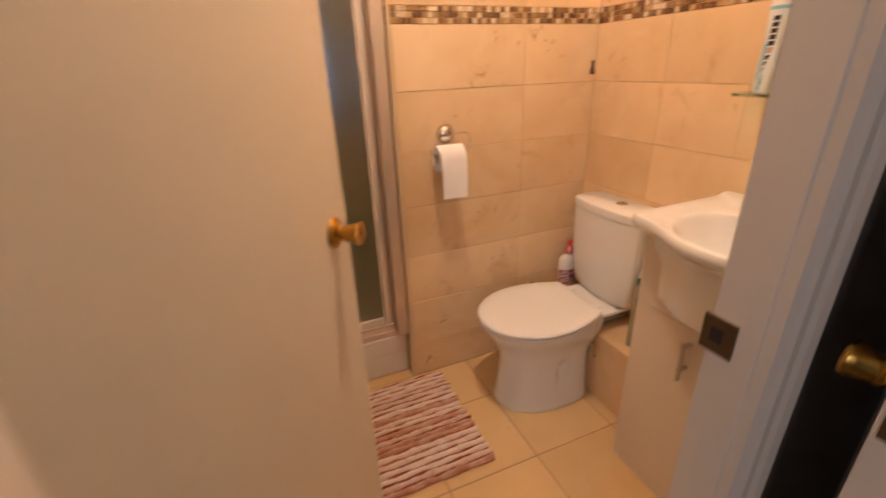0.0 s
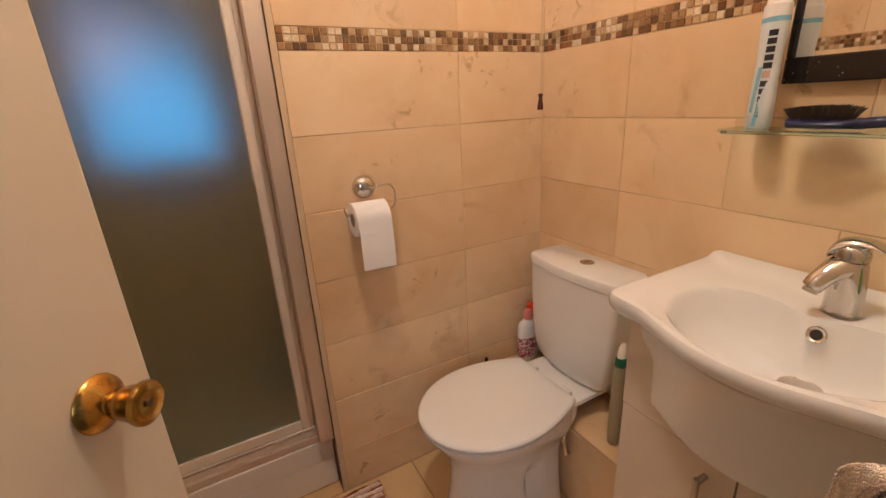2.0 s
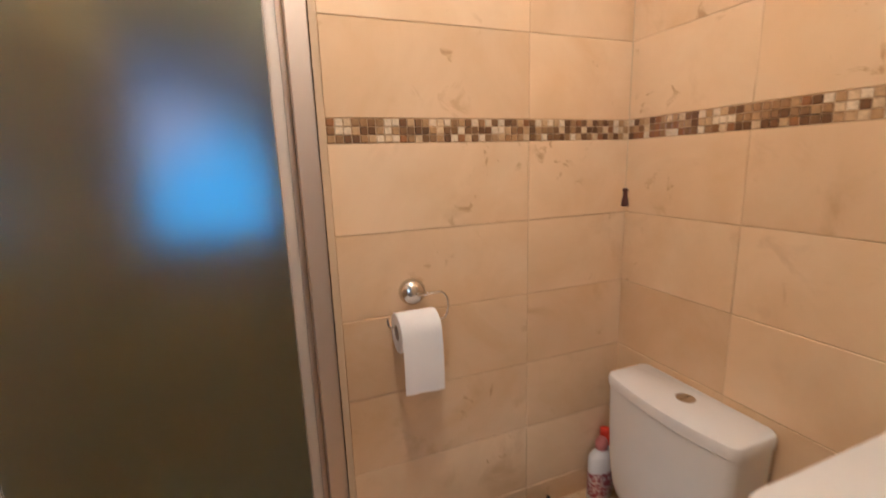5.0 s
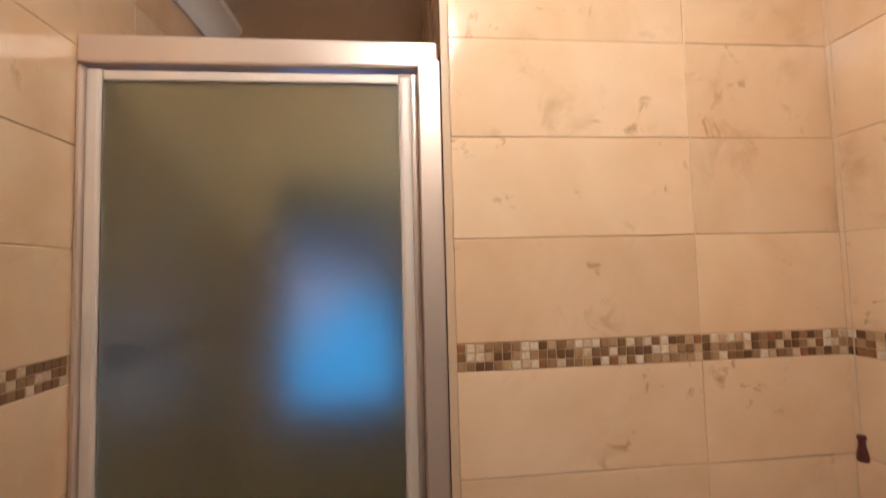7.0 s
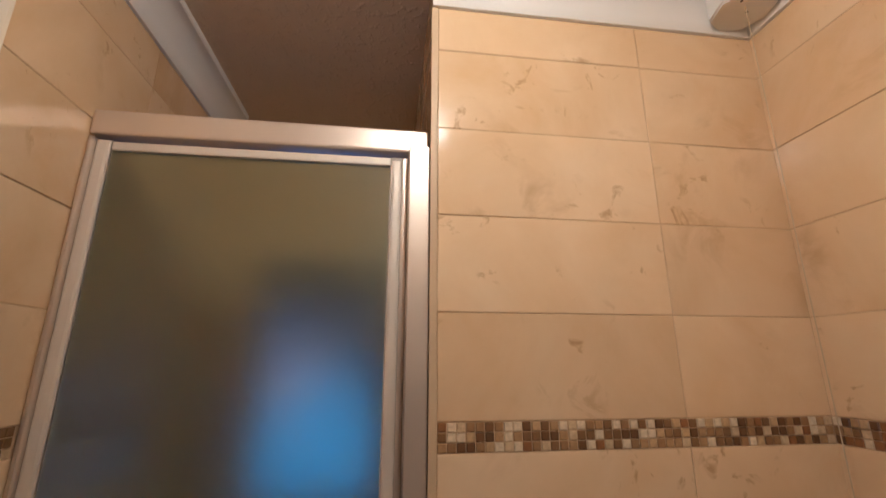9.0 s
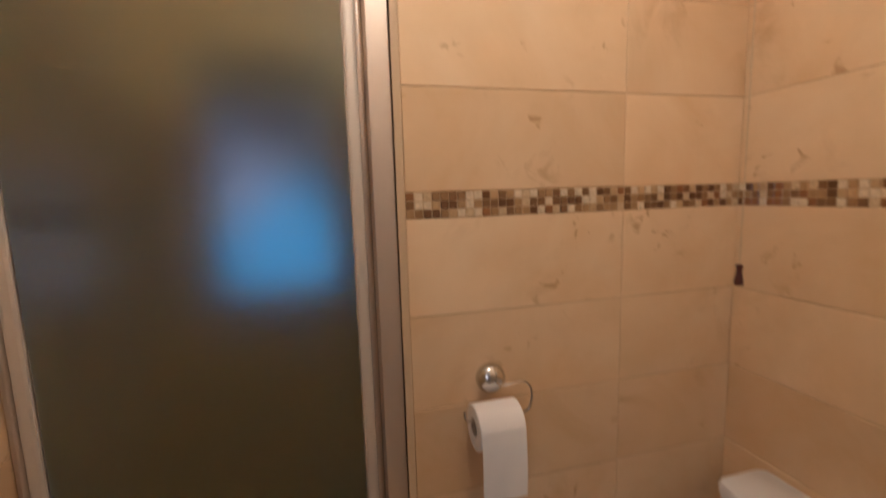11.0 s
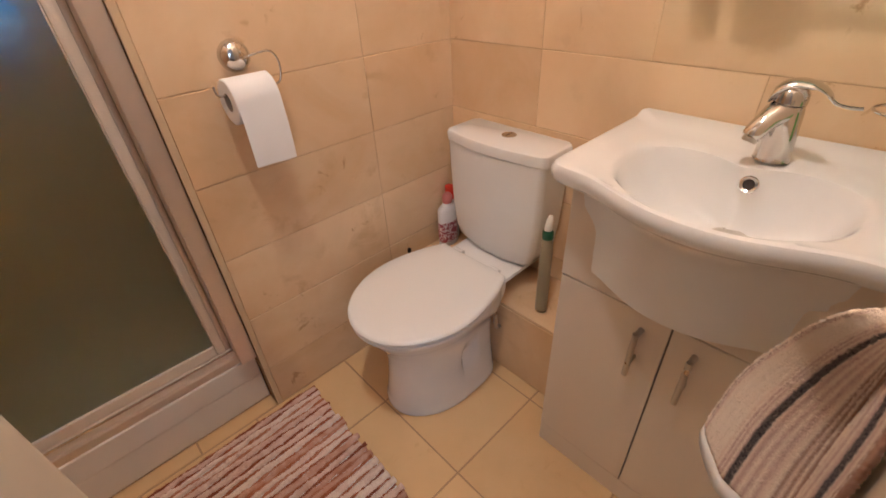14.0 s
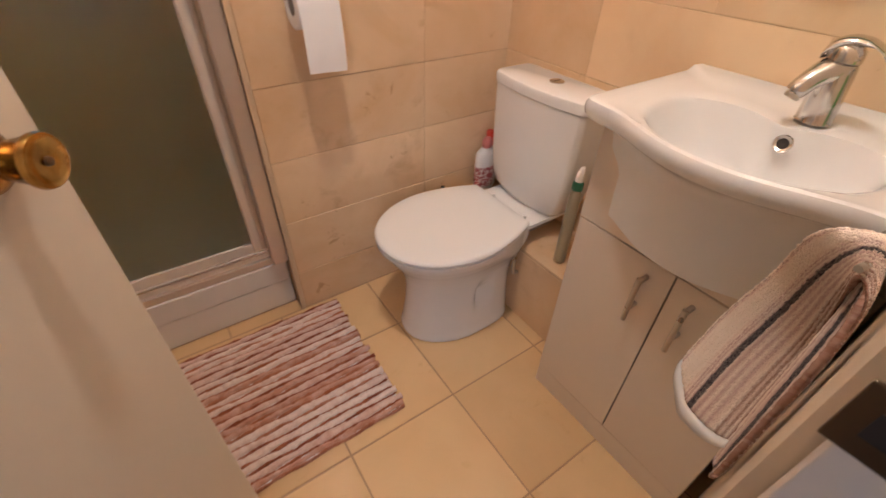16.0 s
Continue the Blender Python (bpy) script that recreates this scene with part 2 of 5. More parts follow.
l_.new(noise_tex(m, 55, 3, 0.7, vec=even), wb_.inputs[0])
l_.new(sp_.outputs[0], wb_.inputs[2])
CREAM, TAN, MAUVE, BROWN, NAVY = (0.92, 0.78, 0.66), (0.84, 0.66, 0.55), (0.60, 0.39, 0.34), (0.34, 0.17, 0.12), (0.025, 0.018, 0.03)
c_ = ramp(m, wb_.outputs[0], [
    (0.0, CREAM), (0.035, CREAM), (0.045, BROWN), (0.06, CREAM), (0.075, MAUVE), (0.09, TAN), (0.12, CREAM), (0.34, CREAM), (0.365, TAN), (0.40, CREAM),
    (0.44, MAUVE), (0.465, CREAM), (0.50, MAUVE), (0.53, CREAM), (0.565, MAUVE), (0.58, NAVY), (0.63, NAVY), (0.645, TAN), (0.675, MAUVE), (0.705, CREAM),
    (0.735, MAUVE), (0.76, CREAM), (0.79, MAUVE), (0.82, TAN), (0.85, CREAM), (0.88, BROWN), (0.91, TAN), (0.94, BROWN), (0.97, CREAM), (1.0, BROWN)])
fz_ = ramp(m, noise_tex(m, 75, 4, 0.75, vec=even), [(0.40, (0, 0, 0)), (0.70, (0.28, 0.28, 0.28))])
c_ = mix(m, fz_, c_, (0.90, 0.76, 0.64))
l_.new(c_, b_.inputs["Base Color"])
bump(m, noise_tex(m, 110, 4, 0.8, vec=even), 0.6, 0.004)
M["hem"] = material("white_binding", (0.80, 0.78, 0.77), 0.85)

m = M["globe"] = material("lit_opal_globe", (1, 1, 1), 0.5)
nodes(m)[2].inputs["Emission Color"].default_value = (1.0, 0.895, 0.765, 1)
nodes(m)[2].inputs["Emission Strength"].default_value = BULB_POWER


# ---- mesh helpers ----
def link(name, bm, mat, parent=None, label="", smooth=False):
    me = bpy.data.meshes.new(name)
    if smooth:
        for f in bm.faces:
            f.smooth = True
    bm.normal_update()
    bm.to_mesh(me)
    bm.free()
    for k in (mat if isinstance(mat, (list, tuple)) else [mat]):
        me.materials.append(k)
    if smooth:
        me.set_sharp_from_angle(angle=radians(38))
    ob = new(name, me)
    if parent is not None:
        ob.parent = parent
        ob.matrix_parent_inverse = parent.matrix_basis.inverted()
    if label:
        tagged(ob, label)
    return ob


def part(name, bm, mat, parent, label="", smooth=False):
    return link(name, bm, mat, parent, label, smooth)


def thing(name, place, label, category, group="", kind=""):
    ob = new(name)
    ob.location = place
    ob.empty_display_size = 0.05
    bpy.context.view_layer.update()
    ob.matrix_basis = Matrix.Translation(place)
    return tagged(ob, label, category, group, kind)


def box(lo, hi, r=0.0, seg=2, bm=None):
    bm = bm or bmesh.new()
    x = [Vector((a, b, c)) for a in (lo[0], hi[0]) for b in (lo[1], hi[1]) for c in (lo[2], hi[2])]
    v = [bm.verts.new(p) for p in x]
    fs = [bm.faces.new([v[i] for i in q]) for q in ((0, 1, 3, 2), (4, 6, 7, 5), (0, 4, 5, 1), (2, 3, 7, 6), (0, 2, 6, 4), (1, 5, 7, 3))]
    if r:
        edges = {e for f in fs for e in f.edges}
        bmesh.ops.bevel(bm, geom=list(edges), offset=r, segments=seg, affect="EDGES", profile=0.6)
    return bm


def loft(rings, cap0=True, cap1=True, closed=True, bm=None, uv=False):
    bm = bm or bmesh.new()
    rows = [[bm.verts.new(p) for p in ring] for ring in rings]
    n = len(rows[0])
    layer = bm.loops.layers.uv.new("UVMap") if uv else None
    last = n if closed else n - 1
    for i in range(len(rows) - 1):
        for j in range(last):
            k = (j + 1) % n
            f = bm.faces.new((rows[i][j], rows[i][k], rows[i + 1][k], rows[i + 1][j]))
            if layer:
                for lp, (a, b) in zip(f.loops, ((j, i), (j + 1, i), (j + 1, i + 1), (j, i + 1))):
                    lp[layer].uv = (a / last, b / (len(rows) - 1))
    if cap0 and closed:
        bm.faces.new(rows[0][::-1])
    if cap1 and closed:
        bm.faces.new(rows[-1])
    bmesh.ops.recalc_face_normals(bm, faces=bm.faces)
    return bm


def lathe(profile, m=None, seg=32, bm=None):
    """Turn (radius, height) pairs about z, then place by the matrix m."""
    m = m or Matrix()
    rings = [[m @ Vector((r * math.cos(2 * math.pi * j / seg), r * math.sin(2 * math.pi * j / seg), h)) for j in range(seg)]
             for r, h in profile]
    return loft(rings, bm=bm)


def axis(place, way):
    return Matrix.Translation(place) @ Vector(way).to_track_quat("Z", "Y").to_matrix().to_4x4()


def tube(points, r, seg=10, bm=None):
    pts = [Vector(p) for p in points]
    radii = r if isinstance(r, (list, tuple)) else [r] * len(pts)
    rings, up = [], None
    for i, p in enumerate(pts):
        d = (pts[min(i + 1, len(pts) - 1)] - pts[max(i - 1, 0)]).normalized()
        if up is None:
            up = d.orthogonal().normalized()
        up = (up - d * up.dot(d)).normalized()
        side = d.cross(up)
        rings.append([p + radii[i] * (math.cos(a) * up + math.sin(a) * side) for a in (2 * math.pi * j / seg for j in range(seg))])
    return loft(rings, bm=bm)


def smooth_path(points, steps=6):
    pts = [Vector(p) for p in points]
    out = []
    for i in range(len(pts) - 1):
        p0, p1, p2, p3 = pts[max(i - 1, 0)], pts[i], pts[i + 1], pts[min(i + 2, len(pts) - 1)]
        for s in range(steps):
            t = s / steps
            out.append(0.5 * ((2 * p1) + (p2 - p0) * t + (2 * p0 - 5 * p1 + 4 * p2 - p3) * t * t + (3 * p1 - p0 - 3 * p2 + p3) * t ** 3))
    return out + [pts[-1]]


def plan_shape(loop, z0, z1, r=0.0, bm=None):
    """A slab whose outline is the loop of (x, y)."""
    bm = bm or bmesh.new()
    v = [bm.verts.new((x, y, z0)) for x, y in loop]
    f = bm.faces.new(v)
    res = bmesh.ops.extrude_face_region(bm, geom=[f])
    up = [e for e in res["geom"] if isinstance(e, bmesh.types.BMVert)]
    bmesh.ops.translate(bm, verts=up, vec=(0, 0, z1 - z0))
    bmesh.ops.recalc_face_normals(bm, faces=bm.faces)
    if r:
        es = [e for e in bm.edges if abs(e.verts[0].co.z - e.verts[1].co.z) < 1e-6]
        bmesh.ops.bevel(bm, geom=es, offset=r, segments=3, affect="EDGES")
    return bm


# ---- the plan, in metres ----
XL, XP, XR = -0.06, 0.650, 1.477          # left wall, shower pier edge, right wall
YB, YF, YD, YH = 1.865, 2.65, 0.735, 0.665  # tiled wall, far shower wall, door wall inside, door wall in the hall
CEIL, COVE = 2.43, 2.325
ZM0, ZM1, PITCH = 1.3576, 1.4096, 0.2     # mosaic band, tile course
DX0, DX1 = 0.045, 0.70                     # door opening


def structure(name, bm, mat, label="", smooth=False):
    return tagged(link(name, bm, mat, None, label, smooth), kind="structure")


floor = structure("floor", box((XL - 0.1, YD - 0.03, -0.12), (XR + 0.1, YF + 0.1, -0.0014)), M["floor_grout"], "cream tiled bathroom floor with brown grout")
wall_back = structure("wall_back", box((XP + 0.0016, YB + 0.0016, 0), (XR + 0.09, YF + 0.1, CEIL)), M["grout"], "cream marble tiled wall with a brown mosaic band")
wall_right = structure("wall_right", box((XR + 0.0016, YD - 0.07, 0), (XR + 0.1, YB + 0.0016, CEIL)), M["grout"], "cream marble tiled wall behind the toilet and basin")
wall_left = structure("wall_left", box((XL - 0.1, YD - 0.07, 0), (XL - 0.0016, YF + 0.1, CEIL)), M["grout"], "cream marble tiled wall beside the shower")
wf = box((XL - 0.0016, YF + 0.0016, 0), (XP + 0.0016, YF + 0.1, 1.035))
box((XL - 0.0016, YF + 0.0016, 1.80), (XP + 0.0016, YF + 0.1, CEIL), bm=wf)
box((XL - 0.0016, YF + 0.0016, 1.035), (0.10, YF + 0.1, 1.80), bm=wf)
box((0.56, YF + 0.0016, 1.035), (XP + 0.0016, YF + 0.1, 1.80), bm=wf)
wall_far = structure("wall_shower", wf, M["grout"], "tiled far wall of the shower with a small window")
wd = box((XL - 0.1, YH, 0), (DX0 - 0.03, YD, CEIL))
box((DX1 + 0.03, YH, 0), (XR + 0.1, YD, CEIL), bm=wd)
box((DX0 - 0.03, YH, 2.01), (DX1 + 0.03, YD, CEIL), bm=wd)
wall_door = structure("wall_door", wd, M["cream_wall"], "cream painted wall around the doorway")
ceiling = structure("ceiling", box((XL - 0.1, YH, CEIL), (XR + 0.1, YF + 0.1, CEIL + 0.1)), M["artex"], "textured cream ceiling")


def cove(points, name):
    """Concave cornice swept along a corner: points are (place, inward x, inward y)."""
    prof = [(0.0, COVE), (0.0095, COVE), (0.014, COVE + 0.012)]
    prof += [(0.070 - 0.054 * math.cos(a), COVE + 0.014 + 0.074 * math.sin(a)) for a in [radians(9 * k) for k in range(1, 11)]]
    prof += [(0.074, CEIL - 0.012), (0.074, CEIL), (0, CEIL)]
    rings = [[(x + ix * d, y + iy * d, z) for d, z in prof] for x, y, ix, iy in points]
    return structure(name, loft(rings), M["white_plaster"], "white plaster cornice", True)


cove([(XP, YB, 0, -1), (XR, YB, -1, -1), (XR, YD, -1, 1), (XL, YD, 1, 1), (XL, YF, 1, -1)], "cornice")

# hall behind the camera
hall = box((-1.6, -1.6, -0.12), (1.7, YD - 0.03, -0.004))
structure("hall_floor", hall, M["carpet"], "brown hall carpet")
hw = box((-1.6, -1.7, 0), (1.7, -1.6, CEIL))
box((-1.7, -1.7, 0), (-1.6, YD, CEIL), bm=hw)
box((-1.6, YH, 0), (XL - 0.1, YH + 0.07, CEIL), bm=hw)
box((1.05, -1.6, 0), (1.15, YH, CEIL), bm=hw)
structure("hall_wall", hw, M["hall_wall"], "plain hall walls")
structure("hall_ceiling", box((-1.7, -1.7, CEIL), (1.7, YH, CEIL + 0.1)), M["white_plaster"], "plain white hall ceiling")


# ---- tiles ----
def tile_mesh(name, w, h, t=0.008, r=0.0014):
    """A tile lying in local x (width) and z (height), its face at y = 0 towards -y."""
    bm = box((r * 0, 0, 0), (w, t, h))
    front = [e for e in bm.edges if e.verts[0].co.y < 1e-6 and e.verts[1].co.y < 1e-6]
    bmesh.ops.bevel(bm, geom=front, offset=r, segments=1, affect="EDGES")
    bm.normal_update()
    me = bpy.data.meshes.new(name)
    bm.to_mesh(me)
    bm.free()
    return me


MESHES = {}


def lay(parent, name, mat, w, h, m):
    key = (name, round(w, 4), round(h, 4), mat.name)
    if key not in MESHES:
        MESHES[key] = tile_mesh(name, w, h)
        MESHES[key].materials.append(mat)
    ob = new(name, MESHES[key])
    ob.parent = parent
    ob.matrix_basis = m
    return ob


def tile_wall(parent, frame_m, u0, u1, joints, z0, z1, skip=None, mosaic=True, gap=0.0015, rnd=random.Random(5)):
    """Courses of tiles on a wall. frame_m: takes (u, 0, z) to the world, faces towards local -y."""
    us = [u0] + [j for j in joints if u0 + 0.03 < j < u1 - 0.03] + [u1]
    zs = sorted({z for z in [z0] + [ZM0 - PITCH * k for k in range(7)] + [ZM1 + PITCH * k for k in range(6)] + [z1] if z0 <= z <= z1})
    for a, b in zip(zs, zs[1:]):
        if b - a < 0.012 or abs(a - ZM0) < 1e-4 and mosaic:
            continue
        for p, q in zip(us, us[1:]):
            if skip and skip(0.5 * (p + q), 0.5 * (a + b)):
                continue
            push = rnd.uniform(-0.0008, 0.0006)
            tilt = rnd.uniform(-0.12, 0.12)
            lay(parent, "wall_tile", M["wall_tile"], round(q - p - gap * 0.55, 4), round(b - a - gap, 4),
                frame_m @ Matrix.Translation((p + gap * 0.275, push, a + gap / 2)) @ Euler((radians(tilt), 0, 0)).to_matrix().to_4x4())


def mosaic_band(parent, frame_m, u0, u1, rnd, drop=0.0):
    s = (ZM1 - ZM0) / 3
    n = int((u1 - u0) / s)
    for i in range(n):
        for k in range(3):
            w = s - 0.0016
            lay(parent, "mosaic_tile", M["mosaic"], round(w, 4), round(w, 4),
                frame_m @ Matrix.Translation((u0 + 0.0008 + i * (u1 - u0) / n, -0.0012 + rnd.uniform(-0.0005, 0.0005), ZM0 - drop + k * s + 0.0008)))


def rot(z):
    return Matrix.Rotation(radians(z), 4, "Z")


BACK = Matrix.Translation((0, YB, 0))                     # u = x
RIGHT = Matrix.Translation((XR, 0, 0)) @ rot(-90)         # u = -y, faces -x
LEFT = Matrix.Translation((XL, 0, 0)) @ rot(90)           # u = y, faces +x
FAR = Matrix.Translation((0, YF, 0))
PIER = Matrix.Translation((XP, 0, 0)) @ rot(-90)          # u = -y, the reveal beside the shower


# ---- door, frame and architrave ----
lin = box((DX1, YH - 0.001, 0), (DX1 + 0.026, 0.722, 2.01), 0.002)
box((DX0 - 0.026, YH - 0.001, 0), (DX0, YD + 0.002, 2.01), 0.002, bm=lin)
box((DX0 - 0.026, YH + 0.004, 1.985), (DX1 + 0.026, YD + 0.002, 2.011), 0.002, bm=lin)
door_frame = structure("door_frame", lin, M["jamb_paint"], "white gloss painted door lining")


def architrave(x0, way, z1):
    prof = [(0.003, 0.0), (0.003, 0.016), (0.012, 0.020), (0.02, 0.016), (0.026, 0.020), (0.036, 0.021), (0.042, 0.017),
            (0.050, 0.022), (0.062, 0.025), (0.068, 0.020), (0.07, 0.0)]
    return loft([[(x0 + way * d, YH - h, z) for d, h in prof] for z in (0.0, z1)])


link("architrave", architrave(DX1, 1, 2.06), M["jamb_paint"], door_frame, "white fluted architrave")
link("architrave", architrave(DX0, -1, 2.06), M["jamb_paint"], door_frame, "white fluted architrave")
sp = box((DX1 - 0.0025, YD - 0.046, 0.893), (DX1 + 0.001, 0.7305, 0.942), 0.001)
strike = part("strike_plate", sp, M["dark_brass"], door_frame, "tarnished brass strike plate")
# no hole is cut: a dark patch carries its shade
part("latch_hole", box((DX1 - 0.0032, YD - 0.032, 0.908), (DX1 - 0.0022, YD - 0.016, 0.928)), M["hole_shade"], strike, "dark patch painted as the latch hole's shade")

HINGE = Vector((0.028, 0.724, 0.0))
LEAF_W = 0.6346
ang = math.degrees(math.atan2(1.266 - HINGE.y, 0.358 - HINGE.x))
DOORM = Matrix.Translation(HINGE) @ rot(ang)
door = thing("door_1", (0, 0, 0), "open flush door painted cream with brass knobs", "door", kind="structure")
leaf = box((0.0, 0.0, 0.012), (LEAF_W, 0.036, 1.978), 0.0025)
bmesh.ops.transform(leaf, matrix=DOORM, verts=leaf.verts)
part("leaf", leaf, M["door_paint"], door, "cream painted flush door leaf")


def knob(m, parent):
    m = m @ Matrix.Scale(0.85, 4)
    rose = lathe([(0.0, 0), (0.034, 0.0), (0.0355, 0.003), (0.0335, 0.0075), (0.027, 0.011), (0.020, 0.015), (0.0145, 0.018), (0.0135, 0.030),
                  (0.0, 0.030)], m, 40)
    r = part("knob_rose", rose, M["brass"], parent, "round brass rose plate", True)
    cap = lathe([(0.0, 0.022), (0.0145, 0.022), (0.0185, 0.027), (0.0195, 0.034), (0.0235, 0.054), (0.0262, 0.0565), (0.0270, 0.060), (0.0258, 0.064),
                 (0.023, 0.0650), (0.012, 0.0640), (0.0, 0.0638)], m, 40)
    k = part("knob", cap, M["brass"], parent, "aged brass door knob", True)
    part("knob_button", lathe([(0, 0.0635), (0.0050, 0.0635), (0.0045, 0.0665), (0, 0.067)], m, 16), M["dark_brass"], k, "worn brass centre button", True)


knob(DOORM @ axis((LEAF_W - 0.070, 0.0, 0.952), (0, -1, 0)), door)
knob(DOORM @ axis((LEAF_W - 0.070, 0.036, 0.952), (0, 1, 0)), door)
lp = box((LEAF_W - 0.0006, 0.007, 0.92), (LEAF_W + 0.0012, 0.029, 0.984))
bmesh.ops.transform(lp, matrix=DOORM, verts=lp.verts)
part("latch_plate", lp, M["dark_brass"], door, "tarnished brass latch plate")

# second door, in the hall
hd = thing("door_2", (0, 0, 0), "white hall door with a brass knob and an added dark sheet for the shade behind it", "door", kind="structure")
part("leaf", box((0.715, 0.528, 0.01), (1.04, 0.562, 1.99), 0.002), M["jamb_paint"], hd, "white door leaf edge")
# dark sheet added where only shade lies between leaf and wall
part("shaded_panel", box((0.783, 0.652, 0.01), (1.045, 0.661, 1.99), 0.002), M["shade_blind_grey"], hd, "added dark sheet for the shade behind the leaf")
knob(axis((0.778, 0.5625, 0.925), (0, 1, 0)), hd)
part("latch_plate", box((0.7135, 0.534, 0.895), (0.7152, 0.556, 0.955)), M["dark_brass"], hd, "tarnished brass latch plate")

# ---- shower ----
shower = thing("shower_enclosure", (0.3, 1.9, 0.0), "framed shower enclosure with a frosted glass door", "shower")
YG = YB + 0.077
tr = box((XL + 0.001, YG - 0.024, 0.001), (XP - 0.003, YF - 0.02, 0.11), 0.006)
box((XL + 0.001, YG - 0.026, 0.11), (XP - 0.003, YG + 0.05, 0.188), 0.005, 3, bm=tr)
part("tray", tr, M["tray"], shower, "white acrylic shower tray with a raised front")


def rail(lo, hi, name, label, r=0.003):
    return part(name, box(lo, hi, r, 2), M["chrome" if label.startswith("polished") else "bright_aluminium" if label.startswith("bright") else "aluminium"], shower, label)


fr = rail((XL + 0.002, YG - 0.022, 0.189), (XP - 0.0026, YG + 0.026, 0.214), "sill", "satin aluminium sill")
rail((XL + 0.002, YG - 0.012, 0.2145), (XP - 0.004, YG + 0.016, 0.244), "sill_track", "bright aluminium bottom track")
rail((XL + 0.004, YG - 0.0165, 0.2385), (XP - 0.006, YG - 0.0125, 0.2445), "sill_bead", "polished chrome bead on the track", 0.001)
rail((XL + 0.002, YG - 0.022, 1.976), (XP - 0.0026, YG + 0.026, 2.031), "head_rail", "satin aluminium head rail", 0.005)
rail((XP - 0.046, YG - 0.064, 0.2145), (XP - 0.0026, YG + 0.026, 1.970), "jamb_channel", "satin aluminium wall channel", 0.0025)
rail((XP - 0.0602, YG - 0.006, 0.2445), (XP - 0.0475, YG + 0.018, 1.968), "inner_channel", "narrow aluminium channel", 0.004)
rail((XL + 0.002, YG - 0.022, 0.2445), (XL + 0.0115, YG + 0.026, 1.972), "jamb_channel", "satin aluminium wall channel", 0.006)
rail((XL + 0.0125, YG - 0.012, 0.246), (XL + 0.040, YG + 0.016, 1.968), "door_stile", "bright aluminium door stile", 0.007)
rail((XP - 0.084, YG - 0.010, 0.246), (XP - 0.0605, YG + 0.014, 1.960), "door_stile", "bright aluminium door stile", 0.007)
rail((XL + 0.0415, YG - 0.008, 1.946), (XP - 0.086, YG + 0.012, 1.966), "door_top_rail", "bright aluminium door rail", 0.004)
rail((XL + 0.0415, YG - 0.008, 0.246), (XP - 0.086, YG + 0.012, 0.280), "door_bottom_rail", "bright aluminium door rail", 0.004)
part("glass", box((XL + 0.038, YG - 0.001, 0.278), (XP - 0.084, YG + 0.004, 1.948)), M["frosted"], shower, "frosted obscure glass")
# grey strips added behind the channels to lighten their dark gaps
part("gasket", box((XP - 0.0865, YG - 0.004, 0.2445), (XP - 0.003, YG + 0.0, 1.968)), M["gasket"], shower, "light grey strip added behind the channel gaps")
part("gasket", box((XL + 0.004, YG - 0.006, 0.2445), (XL + 0.040, YG - 0.002, 1.968)), M["gasket"], shower, "light grey strip added behind the channel gaps")
trim = structure("tile_trim", box((XP - 0.0025, YB - 0.0035, 0.0), (XP + 0.013, YB + 0.0014, COVE), 0.002, 2), M["seal"], "cream corner tile trim")

# shower window
win = thing("window_1", (0, 0, 0), "small obscure glazed window in the shower wall", "window", kind="structure")
wfm = box((0.10, YF + 0.05, 1.035), (0.56, YF + 0.09, 1.07), 0.003)
box((0.10, YF + 0.05, 1.765), (0.56, YF + 0.09, 1.80), 0.003, bm=wfm)
box((0.10, YF + 0.05, 1.07), (0.135, YF + 0.09, 1.765), 0.003, bm=wfm)
box((0.525, YF + 0.05, 1.07), (0.56, YF + 0.09, 1.765), 0.003, bm=wfm)
part("window_frame", wfm, M["white_plastic"], win, "white window frame")
pane = part("pane", box((0.135, YF + 0.066, 1.07), (0.525, YF + 0.071, 1.765)), M["obscure"], win, "obscure glass pane")
pane.visible_shadow = False
part("blind", box((0.10, YF - 0.03, 1.79), (0.56, YF - 0.002, 1.90), 0.004), M["shade_blind_grey"], win, "rolled-up dark blind at the window's top")
m = M["outside"] = bpy.data.materials.new("evening_sky")
m.use_nodes = True
n_, lk_ = m.node_tree.nodes, m.node_tree.links
n_.remove(n_["Principled BSDF"])
em_ = n_.new("ShaderNodeEmission")
tc2 = n_.new("ShaderNodeTexCoord")
sp_ = n_.new("ShaderNodeSeparateXYZ")
lk_.new(tc2.outputs["Object"], sp_.inputs[0])
gr_ = n_.new("ShaderNodeVectorMath")
gr_.operation = "DOT_PRODUCT"
gr_.inputs[1].default_value = (1.2, 0.0, -1.6)
lk_.new(tc2.outputs["Object"], gr_.inputs[0])
sh_ = n_.new("ShaderNodeMath")
sh_.inputs[1].default_value = 2.45
lk_.new(gr_.outputs["Value"], sh_.inputs[0])
cr_ = n_.new("ShaderNodeValToRGB")
cr_.color_ramp.elements.new(0.5)
for e_, (p_, c3) in zip(cr_.color_ramp.elements, ((0.0, (0.06, 0.11, 0.30)), (0.38, (0.25, 0.26, 0.54)), (0.68, (0.055, 0.32, 0.86)))):
    e_.position, e_.color = p_, (*c3, 1)
lk_.new(sh_.outputs[0], cr_.inputs["Fac"])
lk_.new(cr_.outputs["Color"], em_.inputs["Color"])
